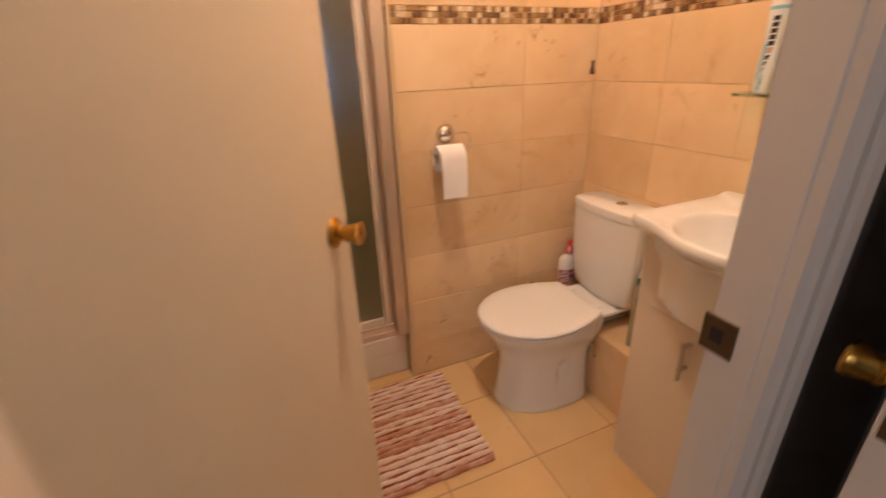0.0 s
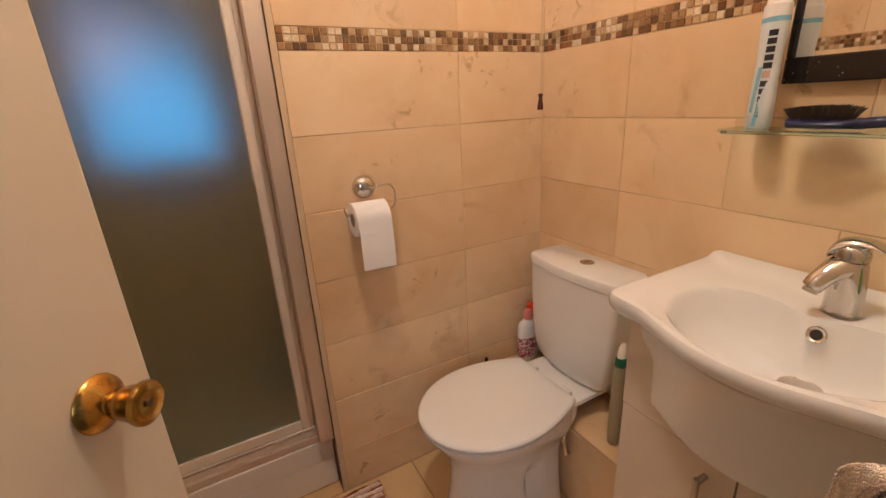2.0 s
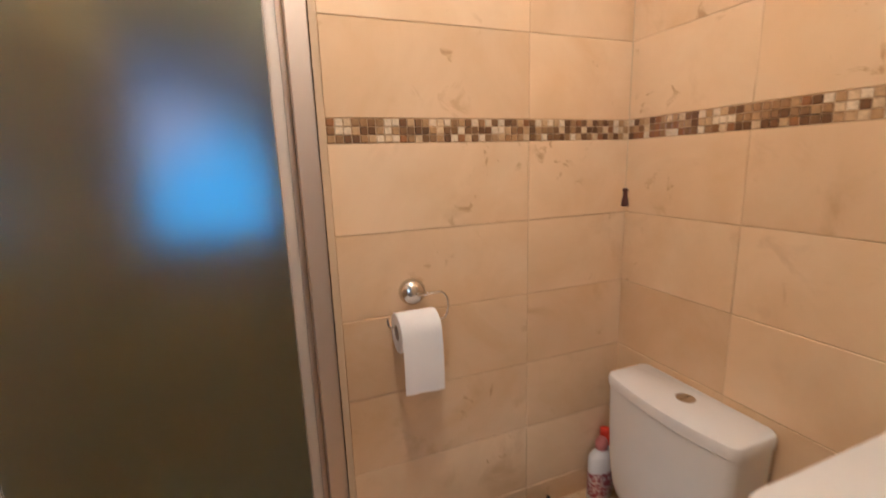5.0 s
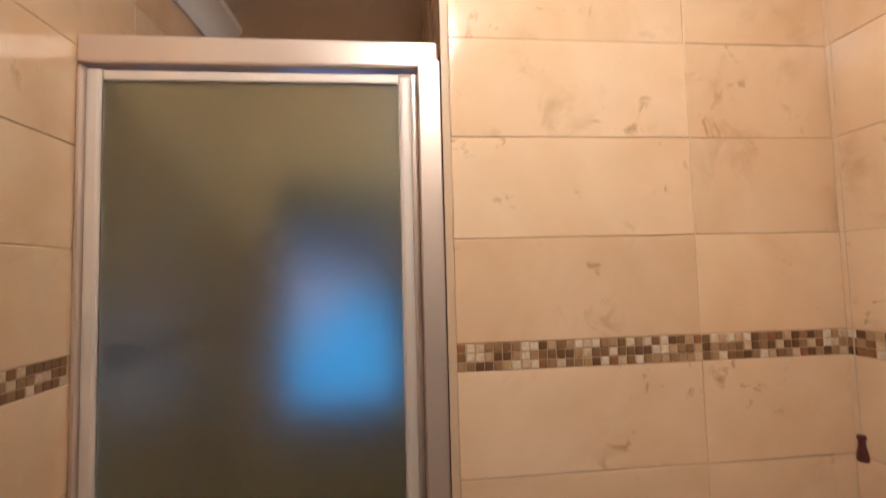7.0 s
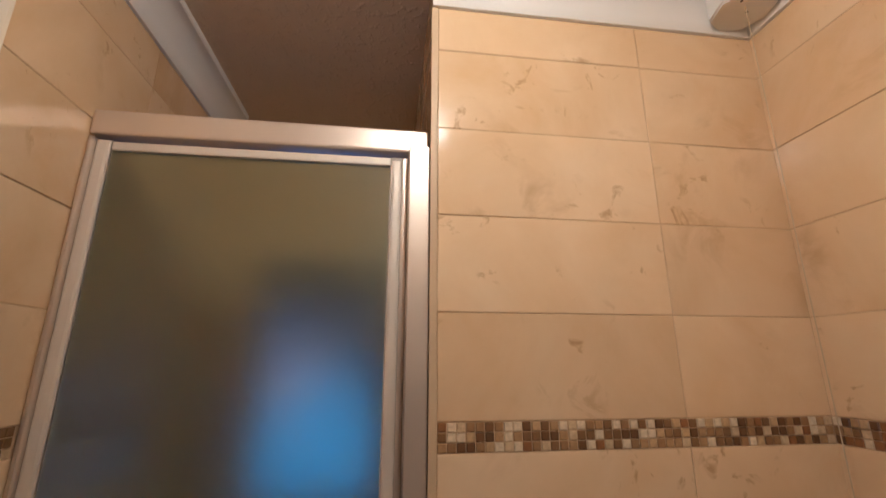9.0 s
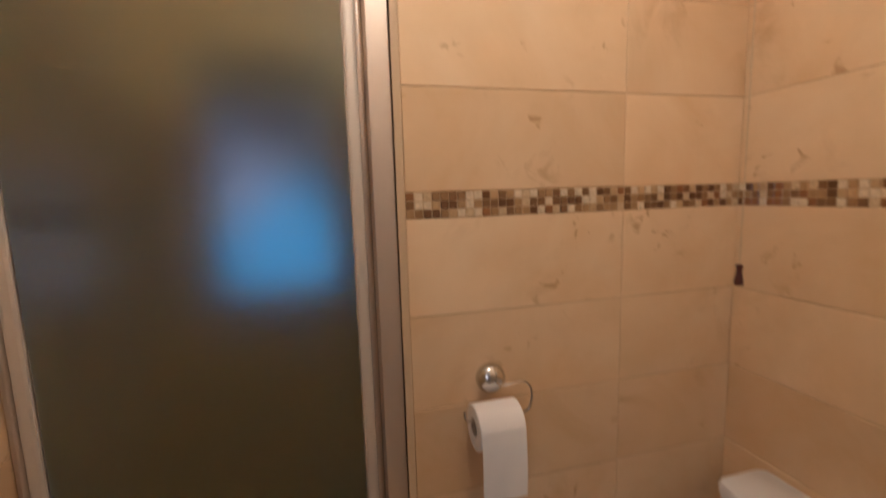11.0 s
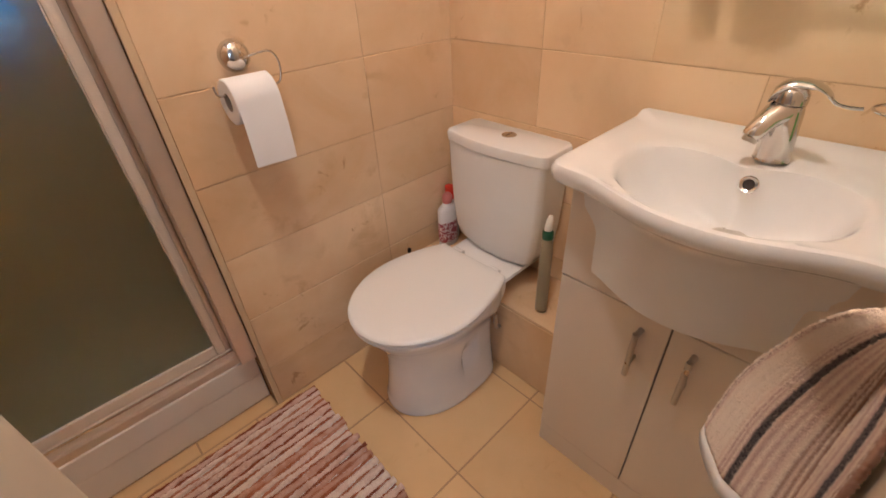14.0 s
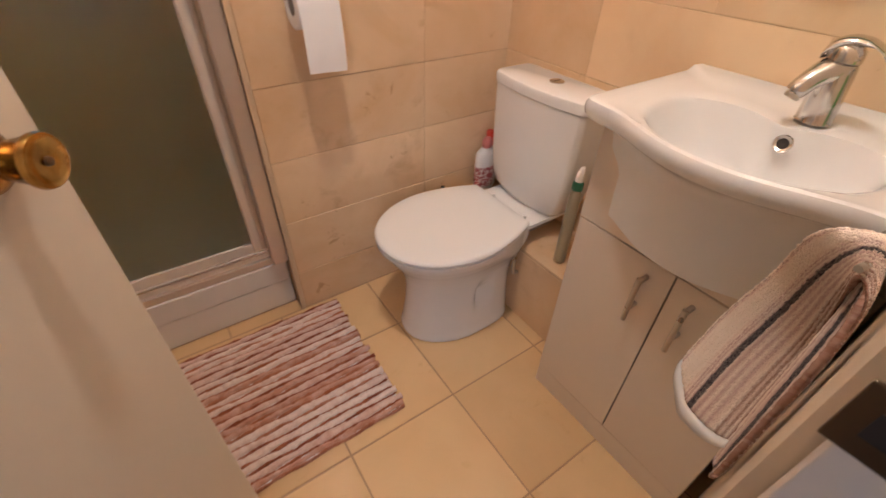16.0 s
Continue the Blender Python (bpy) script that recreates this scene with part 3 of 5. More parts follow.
# the sky's strength falls to 0.22 along a slope towards the upper corner
up_ = n_.new("ShaderNodeVectorMath")
up_.operation = "DOT_PRODUCT"
up_.inputs[1].default_value = (0.9, 0.0, 1.0)
lk_.new(tc2.outputs["Object"], up_.inputs[0])
mr_ = n_.new("ShaderNodeMapRange")
for k_, v_r in enumerate((1.70, 1.96, SKY_GLOW, SKY_GLOW * 0.22)):
    mr_.inputs[k_ + 1].default_value = v_r
lk_.new(up_.outputs["Value"], mr_.inputs["Value"])
lk_.new(mr_.outputs["Result"], em_.inputs["Strength"])
lk_.new(em_.outputs[0], n_["Material Output"].inputs["Surface"])
tagged(link("backdrop", box((-0.3, YF + 0.16, 0.7), (0.95, YF + 0.17, 2.2)), m, None, "plain blue evening sky outside the window"), kind="structure")

# ---- boxed ledge behind the toilet ----
BX, BZ = 1.265, 0.28
boxing = structure("pipe_boxing", box((BX + 0.0016, 1.215, 0), (XR + 0.001, YB + 0.001, BZ - 0.0016)), M["grout"], "tiled pipe boxing behind the toilet")


# ---- toilet ----
def egg(xf, xb, hw, z, cy, n=56, power=0.45, front=None):
    xm = xf + (front if front else min(0.24, (xb - xf) * 0.55))
    out = []
    for i in range(n):
        a = 2 * math.pi * i / n
        c, s = math.cos(a), math.sin(a)
        if c < 0:
            out.append((xm + c * (xm - xf), cy + hw * s, z))
        else:
            out.append((xm + (xb - xm) * abs(c) ** power, cy + hw * math.copysign(abs(s) ** (power if c > 0.0 else 1), s), z))
    return out


TY = 1.583
toilet = thing("toilet", (1.1, TY, 0), "white ceramic close-coupled toilet, lid down, on the tiled floor", "toilet")
pan_levels = [(0.0, 0.903, 1.262, 0.136), (0.008, 0.901, 1.262, 0.138), (0.03, 0.906, 1.262, 0.133), (0.09, 0.914, 1.262, 0.124), (0.14, 0.919, 1.262, 0.118),
              (0.19, 0.920, 1.263, 0.115), (0.235, 0.912, 1.270, 0.120), (0.270, 0.897, 1.285, 0.133), (0.305, 0.876, 1.30, 0.150), (0.330, 0.864, 1.30, 0.160),
              (0.350, 0.861, 1.30, 0.163), (0.357, 0.865, 1.296, 0.159)]
pan_rings = []
for i in range(len(pan_levels) - 1):
    a_, b_ = pan_levels[i], pan_levels[i + 1]
    p_, q_ = pan_levels[max(i - 1, 0)], pan_levels[min(i + 2, len(pan_levels) - 1)]
    steps_ = 1 if b_[0] - a_[0] < 0.02 else 5
    for k in range(steps_):
        t = k / steps_
        lv_ = [a_[0] + (b_[0] - a_[0]) * t] + [0.5 * (2 * a_[c] + (b_[c] - p_[c]) * t + (2 * p_[c] - 5 * a_[c] + 4 * b_[c] - q_[c]) * t * t + (3 * a_[c] - p_[c] - 3 * b_[c] + q_[c]) * t ** 3) for c in (1, 2, 3)]
        pan_rings.append(lv_)
pan_rings.append(list(pan_levels[-1]))


def hollowed(ring):
    """The moulded hollows in both sides of the pedestal."""
    out = []
    for x, y, z in ring:
        u, w = (x - 1.125 - (z - 0.15) * 0.15) / 0.028, (z - 0.150) / 0.070
        d = 0.020 * math.exp(-(u * u + w * w) ** 2)
        y = y - math.copysign(d, y - TY) if abs(y - TY) > 0.06 else y
        if x > 1.06 and z > 0.22:
            room = 0.174 - 0.058 * min(1.0, (x - 1.06) / 0.21) ** 1.7
            y = TY + max(-room, min(room, y - TY))
        out.append((x, y, z))
    return out


pan = loft([hollowed(egg(x0, x1, hw, z, TY, 120)) for z, x0, x1, hw in pan_rings])
part("pan", pan, M["ceramic"], toilet, "white ceramic pan and pedestal", True)


def rr(x0, x1, y0, y1, z, r, bow=0.0, n=10):
    """Rounded rectangle in plan whose -x side bows out."""
    out = []
    for cx, cy, a0 in ((x1 - r, y1 - r, 0), (x0 + r, y1 - r, 90), (x0 + r, y0 + r, 180), (x1 - r, y0 + r, 270)):
        for k in range(n):
            a = radians(a0 + 90 * k / (n - 1))
            x, y = cx + r * math.cos(a), cy + r * math.sin(a)
            out.append([x, y, z])
        if a0 == 90:
            for k in range(1, 12):
                out.append([x0, y1 - r - (y1 - y0 - 2 * r) * k / 12, z])
    for p in out:
        if p[0] < 0.5 * (x0 + x1):
            u = (p[1] - 0.5 * (y0 + y1)) / (0.5 * (y1 - y0))
            p[0] -= bow * (1 - u * u)
    return [tuple(p) for p in out]


part("cistern_shelf", loft([rr(1.30, 1.465, TY - 0.075, TY + 0.075, 0.290, 0.03), rr(1.27, 1.468, TY - 0.100, TY + 0.100, 0.328, 0.03, 0.01),
                            rr(1.255, 1.468, TY - 0.122, TY + 0.122, 0.350, 0.03, 0.012), rr(1.26, 1.466, TY - 0.120, TY + 0.120, 0.360, 0.03, 0.01)]),
     M["ceramic"], toilet, "white ceramic rear shelf of the pan", True)
cz = [(0.362, 0.118, 1.372), (0.368, 0.130, 1.366), (0.385, 0.146, 1.360), (0.42, 0.158, 1.354), (0.50, 0.168, 1.350), (0.60, 0.173, 1.348), (0.706, 0.176, 1.347)]
part("cistern", loft([rr(x0, 1.474, TY - hw, TY + hw, z, 0.016, 0.022) for z, hw, x0 in cz]), M["ceramic"], toilet, "white ceramic cistern", True)
part("cistern_lid", loft([rr(1.350 - o, 1.4745, TY - 0.175 - o, TY + 0.175 + o, z, 0.017, 0.023) for z, o in
     ((0.7065, 0.001), (0.709, 0.005), (0.729, 0.006), (0.737, 0.003), (0.740, -0.002))]), M["ceramic"], toilet, "white ceramic cistern lid", True)
fb = part("flush_button", lathe([(0, 0), (0.0215, 0), (0.0215, 0.003), (0.018, 0.0045), (0, 0.0045)], Matrix.Translation((1.415, TY - 0.005, 0.739)), 28),
          M["chrome"], toilet, "round chrome dual flush button", True)
part("button_half", box((1.400, TY - 0.0055, 0.7434), (1.430, TY - 0.0045, 0.7442)), M["black"], fb, "thin split line of the button")


def lid_loop(grow, z, n=40):
    """Plan of the lid: a round front that narrows to a straight rear edge with crisp corners."""
    xf, xm, xb, hw, hb = 0.836 - grow, 1.060, 1.268 + grow * 0.6, 0.184 + grow, 0.130 + grow
    out = []
    for k in range(n + 1):
        a = math.pi / 2 * k / n
        out.append((xm - (xm - xf) * math.cos(a), hw * math.sin(a)))
    for k in range(1, 15):
        t = k / 14
        out.append((xm + (xb - xm) * t, hw - (hw - hb) * t ** 1.9))
    out.append((xb, hb * 0.5))
    ring = [(x, TY + y, z) for x, y in out] + [(x, TY - y, z) for x, y in reversed(out[1:])]
    return ring


part("seat", loft([lid_loop(g, z) for g, z in ((-0.010, 0.3585), (-0.003, 0.362), (-0.003, 0.369), (-0.009, 0.3725))]), M["seat_plastic"], toilet, "white plastic toilet seat", True)
part("lid", loft([lid_loop(g, z) for g, z in ((-0.007, 0.3735), (-0.001, 0.3765), (0.0, 0.383), (-0.003, 0.388), (-0.009, 0.3905), (-0.05, 0.3925), (-0.09, 0.3930))]), M["seat_plastic"], toilet, "white plastic lid, closed", True)
for dy in (-0.075, 0.075):
    part("hinge", tube([(1.281, TY + dy - 0.018, 0.372), (1.281, TY + dy + 0.018, 0.372)], 0.0095, 14), M["seat_plastic"], toilet, "white plastic seat hinge", True)
part("floor_screw_cap", lathe([(0, 0), (0.009, 0), (0.008, 0.004), (0, 0.006)], axis((1.17, TY - 0.112, 0.03), (0, -1, 0.1)), 14), M["white_plastic"], toilet,
     "small white screw cap", True)
part("water_pipe", tube([(1.263, TY - 0.118, 0.182), (1.250, TY - 0.118, 0.184), (1.244, TY - 0.117, 0.205), (1.246, TY - 0.112, 0.262)], 0.0065), M["dull_chrome"], toilet, "small metal water pipe", True)

# ---- vanity unit and basin ----
VX, VY0, VY1, VT = 1.140, 0.762, 1.208, 0.599
unit = thing("vanity_unit", (1.3, 0.96, 0), "cream gloss two-door vanity unit under the basin", "vanity unit")
body = box((VX + 0.018, VY1 - 0.016, 0.0), (XR - 0.002, VY1, 0.828), 0.001)
box((VX + 0.018, VY0, 0.0), (XR - 0.002, VY0 + 0.016, 0.828), 0.001, bm=body)
box((VX + 0.03, VY0 + 0.018, 0.05), (XR - 0.002, VY1 - 0.018, 0.066), bm=body)
box((XR - 0.012, VY0 + 0.018, 0.068), (XR - 0.002, VY1 - 0.018, 0.60), bm=body)
part("carcass", body, M["unit_front"], unit, "cream unit carcass")
part("plinth", box((VX + 0.0015, VY0 + 0.001, 0.0), (VX + 0.017, VY1 - 0.001, 0.0715), 0.001), M["unit_front"], unit, "cream plinth")
fa = bmesh.new()
UC = 0.985
prof = [(VY0, VT + 0.004), (VY1, VT + 0.004), (VY1, 0.828), (UC + 0.175, 0.828), (UC + 0.175, 0.745), (UC + 0.11, 0.71), (UC - 0.11, 0.71), (UC - 0.175, 0.745), (UC - 0.175, 0.828), (VY0, 0.828)]
loops = [[fa.verts.new((x, y, z)) for y, z in prof] for x in (VX, VX + 0.017)]
fa.faces.new(loops[0]); fa.faces.new(loops[1][::-1])
for i in range(len(prof)):
    j = (i + 1) % len(prof)
    fa.faces.new((loops[0][j], loops[0][i], loops[1][i], loops[1][j]))
part("fascia", fa, M["unit_front"], unit, "cream fascia panel")
YGAP = 0.976
for y0, y1, yh in ((YGAP + 0.0015, VY1 - 0.001, 1.026), (VY0 + 0.001, YGAP - 0.0015, 0.929)):
    d = part("cabinet_door", box((VX, y0, 0.074), (VX + 0.017, y1, VT), 0.0015), M["unit_front"], unit, "cream gloss cabinet door")
    hb = tube([(VX - 0.026, yh, 0.567), (VX - 0.026, yh, 0.455)], 0.0058, 12)
    tube([(VX - 0.024, yh, 0.560), (VX + 0.001, yh, 0.560)], 0.0058, 10, bm=hb)
    tube([(VX - 0.024, yh, 0.488), (VX + 0.001, yh, 0.488)], 0.0052, 10, bm=hb)
    part("handle", hb, M["dull_chrome"], d, "brushed metal bar handle", True)

basin = thing("basin", (1.25, 0.96, 0.85), "white ceramic semi-recessed basin on the vanity unit", "basin")
BCY = 0.990
BC = Vector((1.225, BCY))
half = [(0.256, 1.474), (0.257, 1.30), (0.257, 1.14), (0.254, 1.116), (0.243, 1.102), (0.215, 1.096), (0.180, 1.091), (0.150, 1.081), (0.125, 1.070),
        (0.080, 1.052), (0.040, 1.042), (0.0, 1.039)]
hp = [Vector((x, BCY + y, 0)) for y, x in half]
hs = [hp[0]] + smooth_path(hp[2:], 8)
outline = [(p.x, p.y) for p in hs] + [(p.x, 2 * BCY - p.y) for p in reversed(hs[:-1])]


def reach(theta):
    """Distance from the bowl's centre to the basin's edge in a direction."""
    d = Vector((math.cos(theta), math.sin(theta)))
    best = 9
    n = len(outline)
    for i in range(n):
        a, b = Vector(outline[i]) - BC, Vector(outline[(i + 1) % n]) - BC
        e = b - a
        det = d.x * -e.y + d.y * e.x
        if abs(det) < 1e-9:
            continue
        t = (a.x * -e.y + a.y * e.x) / det
        s = (d.x * a.y - d.y * a.x) / det
        if t > 0 and -1e-6 <= s <= 1 + 1e-6:
            best = min(best, t)
    return best


def basin_ring(kind, k, z, n=144):
    out = []
    for i in range(n):
        th = 2 * math.pi * i / n
        c, s = math.cos(th), math.sin(th)
        if c < 0:
            bowl = 1 / math.sqrt((c / 0.163) ** 2 + (s / 0.169) ** 2)
        else:
            bowl = 1 / ((c / 0.118) ** 2.8 + abs(s / 0.169) ** 2.8) ** (1 / 2.8)
            bowl -= 0.040 * math.exp(-(((th + math.pi) % (2 * math.pi) - math.pi) / 0.55) ** 2)
        edge = reach(th)
        if kind == "bowl":
            r = bowl * k
            g = max(0.0, 1 - k)
            out.append((BC.x + 0.046 * g + r * c, BC.y - 0.024 * g + r * s, z))
            continue
        elif kind == "deck":
            r = bowl + (edge - bowl) * k
        elif kind == "in":
            r = edge - k
        if kind == "under":
            px, py = BC.x + c * edge, BC.y + s * edge
            dy = min(1.0, abs(py - BC.y) / 0.262)
            bulge = 0.088 * (0.5 + 0.5 * math.cos(math.pi * dy)) ** 1.15
            w = max(0.0, min(1.0, (1.20 - px) / 0.06))
            if px < 1.143:
                px = min(px + 0.05, 1.143 - bulge * k[0])
            else:
                px = max(px, 1.1425) + 0.01 * (1 - w)
            py = BC.y + (py - BC.y) * (k[1] if bulge > 0.004 or k[1] > 0.96 else min(k[1], 0.84))
            out.append((px, py, z))
        else:
            rear = max(0.0, min(1.0, (BC.x + r * c - 1.438) / 0.024))
            out.append((BC.x + r * c, BC.y + r * s, z + 0.010 * rear * rear * (3 - 2 * rear)))
    return out


rings = [basin_ring("bowl", k, z) for k, z in ((0.12, 0.7325), (0.26, 0.7330), (0.42, 0.7385), (0.56, 0.751), (0.68, 0.765), (0.79, 0.784), (0.88, 0.805), (0.945, 0.826), (0.985, 0.840), (1.02, 0.848))]
rings += [basin_ring("deck", k, z) for k, z in ((0.10, 0.8505), (0.25, 0.8525), (0.6, 0.8535))]
rings += [basin_ring("in", k, z) for k, z in ((0.012, 0.856), (0.005, 0.854), (0.001, 0.848), (0.0, 0.838), (0.003, 0.827), (0.010, 0.821))]
rings += [basin_ring("under", k, z) for k, z in (((0.90, 0.965), 0.812), ((0.74, 0.955), 0.800), ((0.53, 0.94), 0.785), ((0.34, 0.93), 0.766), ((0.21, 0.92), 0.748), ((0.13, 0.91), 0.728),
          ((0.08, 0.90), 0.706), ((0.045, 0.90), 0.684), ((0.02, 0.89), 0.664), ((0.0, 0.89), 0.648), ((-0.03, 0.88), 0.638))]
bm_ = loft(rings, cap0=True, cap1=True)
bowl_ob = part("bowl", bm_, M["ceramic"], basin, "white ceramic basin bowl and deck", True)
wst = part("waste", lathe([(0.0, 0), (0.030, 0), (0.031, 0.002), (0.027, 0.0045), (0, 0.0045)], Matrix.Translation((1.266, 0.968, 0.7350)), 32), M["dull_chrome"], basin, "chrome waste plug", True)
ovf = axis((1.2985, 0.974, 0.823), (-0.90, 0, 0.43))
part("overflow", lathe([(0.0085, 0), (0.0142, 0), (0.0148, 0.003), (0.013, 0.0045), (0.009, 0.003), (0.0085, 0.0)], ovf, 28), M["chrome"], basin, "chrome overflow ring", True)
# solid dark disc for the shade within the overflow
part("overflow_hole", lathe([(0, 0), (0.0088, 0), (0.0088, 0.0015), (0, 0.0015)], ovf, 20), M["hole_shade"], basin, "dark disc painted as the overflow hole's shade")

# ---- mixer tap ----
TX, TYY = 1.350, 0.967
tap = thing("mixer_tap", (TX, TYY, 0.856), "chrome single-lever mixer tap on the basin", "tap")
tb = [(0.0, 0.0255, 0), (0.002, 0.0275, 0), (0.006, 0.0262, 0), (0.03, 0.0255, 0.001), (0.06, 0.0250, 0.003), (0.085, 0.0245, 0.005), (0.092, 0.0235, 0.006), (0.094, 0.018, 0.006)]
part("body", loft([[(TX - 0.4 * lean + r * math.cos(a), TYY + lean + r * math.sin(a), 0.8545 + h) for a in [2 * math.pi * j / 36 for j in range(36)]] for h, r, lean in tb]),
     M["chrome"], tap, "tapered chrome tap body", True)
part("spout", tube(smooth_path([(TX - 0.004, TYY + 0.006, 0.936), (TX - 0.022, TYY + 0.016, 0.930), (TX - 0.039, TYY + 0.024, 0.917), (TX - 0.052, TYY + 0.031, 0.900)], 5),
                   [0.0225] * 3 + [0.0215, 0.0205, 0.0195, 0.0185, 0.0175, 0.0170, 0.0165, 0.0160, 0.0158, 0.0155, 0.0150, 0.0145, 0.0125], 20), M["chrome"], tap, "short drooping chrome spout", True)
part("aerator", lathe([(0, 0), (0.0105, 0), (0.0115, 0.004), (0.0105, 0.008), (0, 0.008)], axis((TX - 0.050, TYY + 0.029, 0.9005), (-0.35, 0.2, -0.91)), 24), M["dull_chrome"], tap, "chrome aerator", True)
part("cartridge_cap", loft([[(TX - 0.003 + r * math.cos(a), TYY + 0.006 + r * math.sin(a), z + 0.10 * r * math.sin(a)) for a in [2 * math.pi * j / 36 for j in range(36)]]
                            for z, r in ((0.9492, 0.0225), (0.9515, 0.0250), (0.960, 0.0252), (0.968, 0.0235), (0.974, 0.0185), (0.977, 0.010))]),
     M["chrome"], tap, "domed chrome cap", True)
lv = smooth_path([(TX - 0.012, TYY + 0.030, 0.952), (TX - 0.008, TYY + 0.022, 0.968), (TX - 0.004, TYY + 0.004, 0.9785), (TX - 0.003, TYY - 0.020, 0.9785), (TX - 0.004, TYY - 0.038, 0.971), (TX - 0.005, TYY - 0.047, 0.962)], 4)
part("lever", loft([[tuple(p + Vector((w * math.cos(a), 0.2 * h * math.sin(a), h * math.sin(a)))) for a in [2 * math.pi * j / 18 for j in range(18)]]
                    for p, w, h in zip(lv, [0.012, 0.016, 0.019, 0.021, 0.022, 0.0225, 0.0225, 0.022, 0.0215, 0.021, 0.0205, 0.020, 0.0195, 0.019, 0.018, 0.0165, 0.015, 0.013, 0.011, 0.009, 0.005],
                                       [0.004, 0.006, 0.008, 0.009, 0.0095, 0.0095, 0.009, 0.0085, 0.008, 0.0075, 0.007, 0.0065, 0.006, 0.004, 0.004, 0.004, 0.0038, 0.0035, 0.003, 0.0025, 0.0015])]),
     M["chrome"], tap, "arched chrome lever handle", True)
part("lever_tip", tube(smooth_path([(TX - 0.005, TYY - 0.040, 0.966), (TX - 0.005, TYY - 0.052, 0.957), (TX - 0.005, TYY - 0.068, 0.954), (TX - 0.005, TYY - 0.084, 0.955)], 5), 0.0026, 8), M["chrome"], tap, "thin chrome lever tip", True)

# ---- toilet roll holder ----
holder = thing("toilet_roll_holder", (0.832, YB, 1.01), "chrome wire toilet roll holder on the tiled wall", "toilet roll holder")
part("mount", lathe([(0, 0), (0.032, 0), (0.033, 0.006), (0.030, 0.016), (0.022, 0.024), (0.010, 0.029), (0, 0.030)], axis((0.832, YB - 0.001, 1.012), (0, -1, 0)), 36), M["chrome"], holder, "domed chrome wall mount", True)
wy = YB - 0.058
part("wire", tube(smooth_path([(0.834, YB - 0.026, 1.010), (0.842, wy + 0.006, 1.014), (0.870, wy, 1.019), (0.888, wy, 1.018), (0.900, wy, 1.005), (0.903, wy, 0.985), (0.898, wy, 0.962),
                               (0.885, wy, 0.953), (0.83, wy, 0.950), (0.775, wy, 0.950), (0.762, wy, 0.952), (0.757, wy, 0.962), (0.757, wy, 0.972)], 5), 0.0022, 10), M["chrome"], holder, "bent chrome wire", True)
roll = thing("toilet_roll", (0.832, wy, 0.94), "white toilet roll with a hanging sheet on the chrome holder", "toilet roll")
RX0, RX1, RZ, RR = 0.775, 0.870, 0.936, 0.046
core = 0.019
part("roll", loft([[(x, wy + r * math.cos(a), RZ + r * math.sin(a)) for a in [2 * math.pi * j / 48 for j in range(48)]]
                   for x, r in ((RX0 + 0.002, core), (RX0, core + 0.001), (RX0, RR - 0.002), (RX0 + 0.002, RR), (RX1 - 0.002, RR), (RX1, RR - 0.002), (RX1, core + 0.001), (RX1 - 0.002, core), (RX0 + 0.002, core))],
                  cap0=False, cap1=False), M["paper"], roll, "white tissue roll", True)
part("core", loft([[(x, wy + r * math.cos(a), RZ + r * math.sin(a)) for a in [2 * math.pi * j / 32 for j in range(32)]]
                   for x, r in ((RX0 + 0.001, core - 0.0005), (RX0 + 0.001, core - 0.002), (RX1 - 0.001, core - 0.002), (RX1 - 0.001, core - 0.0005))], cap0=False, cap1=False),
     M["card"], roll, "grey cardboard core", True)
sh = []
for k in range(22):
    if k < 10:
        a = radians(90 + 90 * k / 9)
        y, z = wy + (RR + 0.001) * math.cos(a), RZ + (RR + 0.001) * math.sin(a)
    else:
        t = (k - 9) / 12
        y, z = wy - RR - 0.001 - 0.004 * math.sin(t * 2.4), RZ - 0.130 * t
    sh.append([(RX0 + 0.002 + (RX1 - RX0 - 0.004) * j / 12 + 0.002 * (k / 21) * (j / 12), y - 0.0015 * math.sin(j * 0.9 + k * 0.3) * (k > 10) * (k - 10) / 12, z - (0.004 * j / 12 if k > 15 else 0)) for j in range(13)])
bs = loft(sh, closed=False)
part("hanging_sheet", bs, M["paper"], roll, "hanging white sheet", True)

# ---- pull cord ----
pc = thing("pull_cord_switch", (1.40, 1.79, CEIL), "white ceiling pull-cord switch with a dark wooden toggle", "switch")
oc = [(1.397 + 0.071 * math.cos(radians(a)), 1.789 + 0.071 * math.sin(radians(a))) for a in range(10, 370, 45)]
part("switch_body", plan_shape(oc, CEIL - 0.095, CEIL - 0.001, 0.004), M["white_plaster"], pc, "white octagonal switch body")
part("cord", tube([(1.388, 1.775, CEIL - 0.092), (1.388, 1.7745, 1.8), (1.388, 1.774, 1.232)], 0.0011, 6), M["cord"], pc, "thin cream cord")
part("toggle", lathe([(0, 0.0), (0.0085, 0.0), (0.0095, 0.004), (0.0085, 0.014), (0.0060, 0.026), (0.0055, 0.036), (0.0075, 0.041), (0.006, 0.046), (0, 0.047)],
                     Matrix.Translation((1.388, 1.774, 1.186)), 20), M["cord_wood"], pc, "dark cherry wooden toggle", True)
for dx, dy in ((-0.02, -0.018), (0.018, 0.01)):
    part("screw", lathe([(0, 0), (0.0035, 0), (0, -0.002)], Matrix.Translation((1.388 + dx, 1.780 + dy, CEIL - 0.095)), 10), M["black"], pc, "small dark screw")

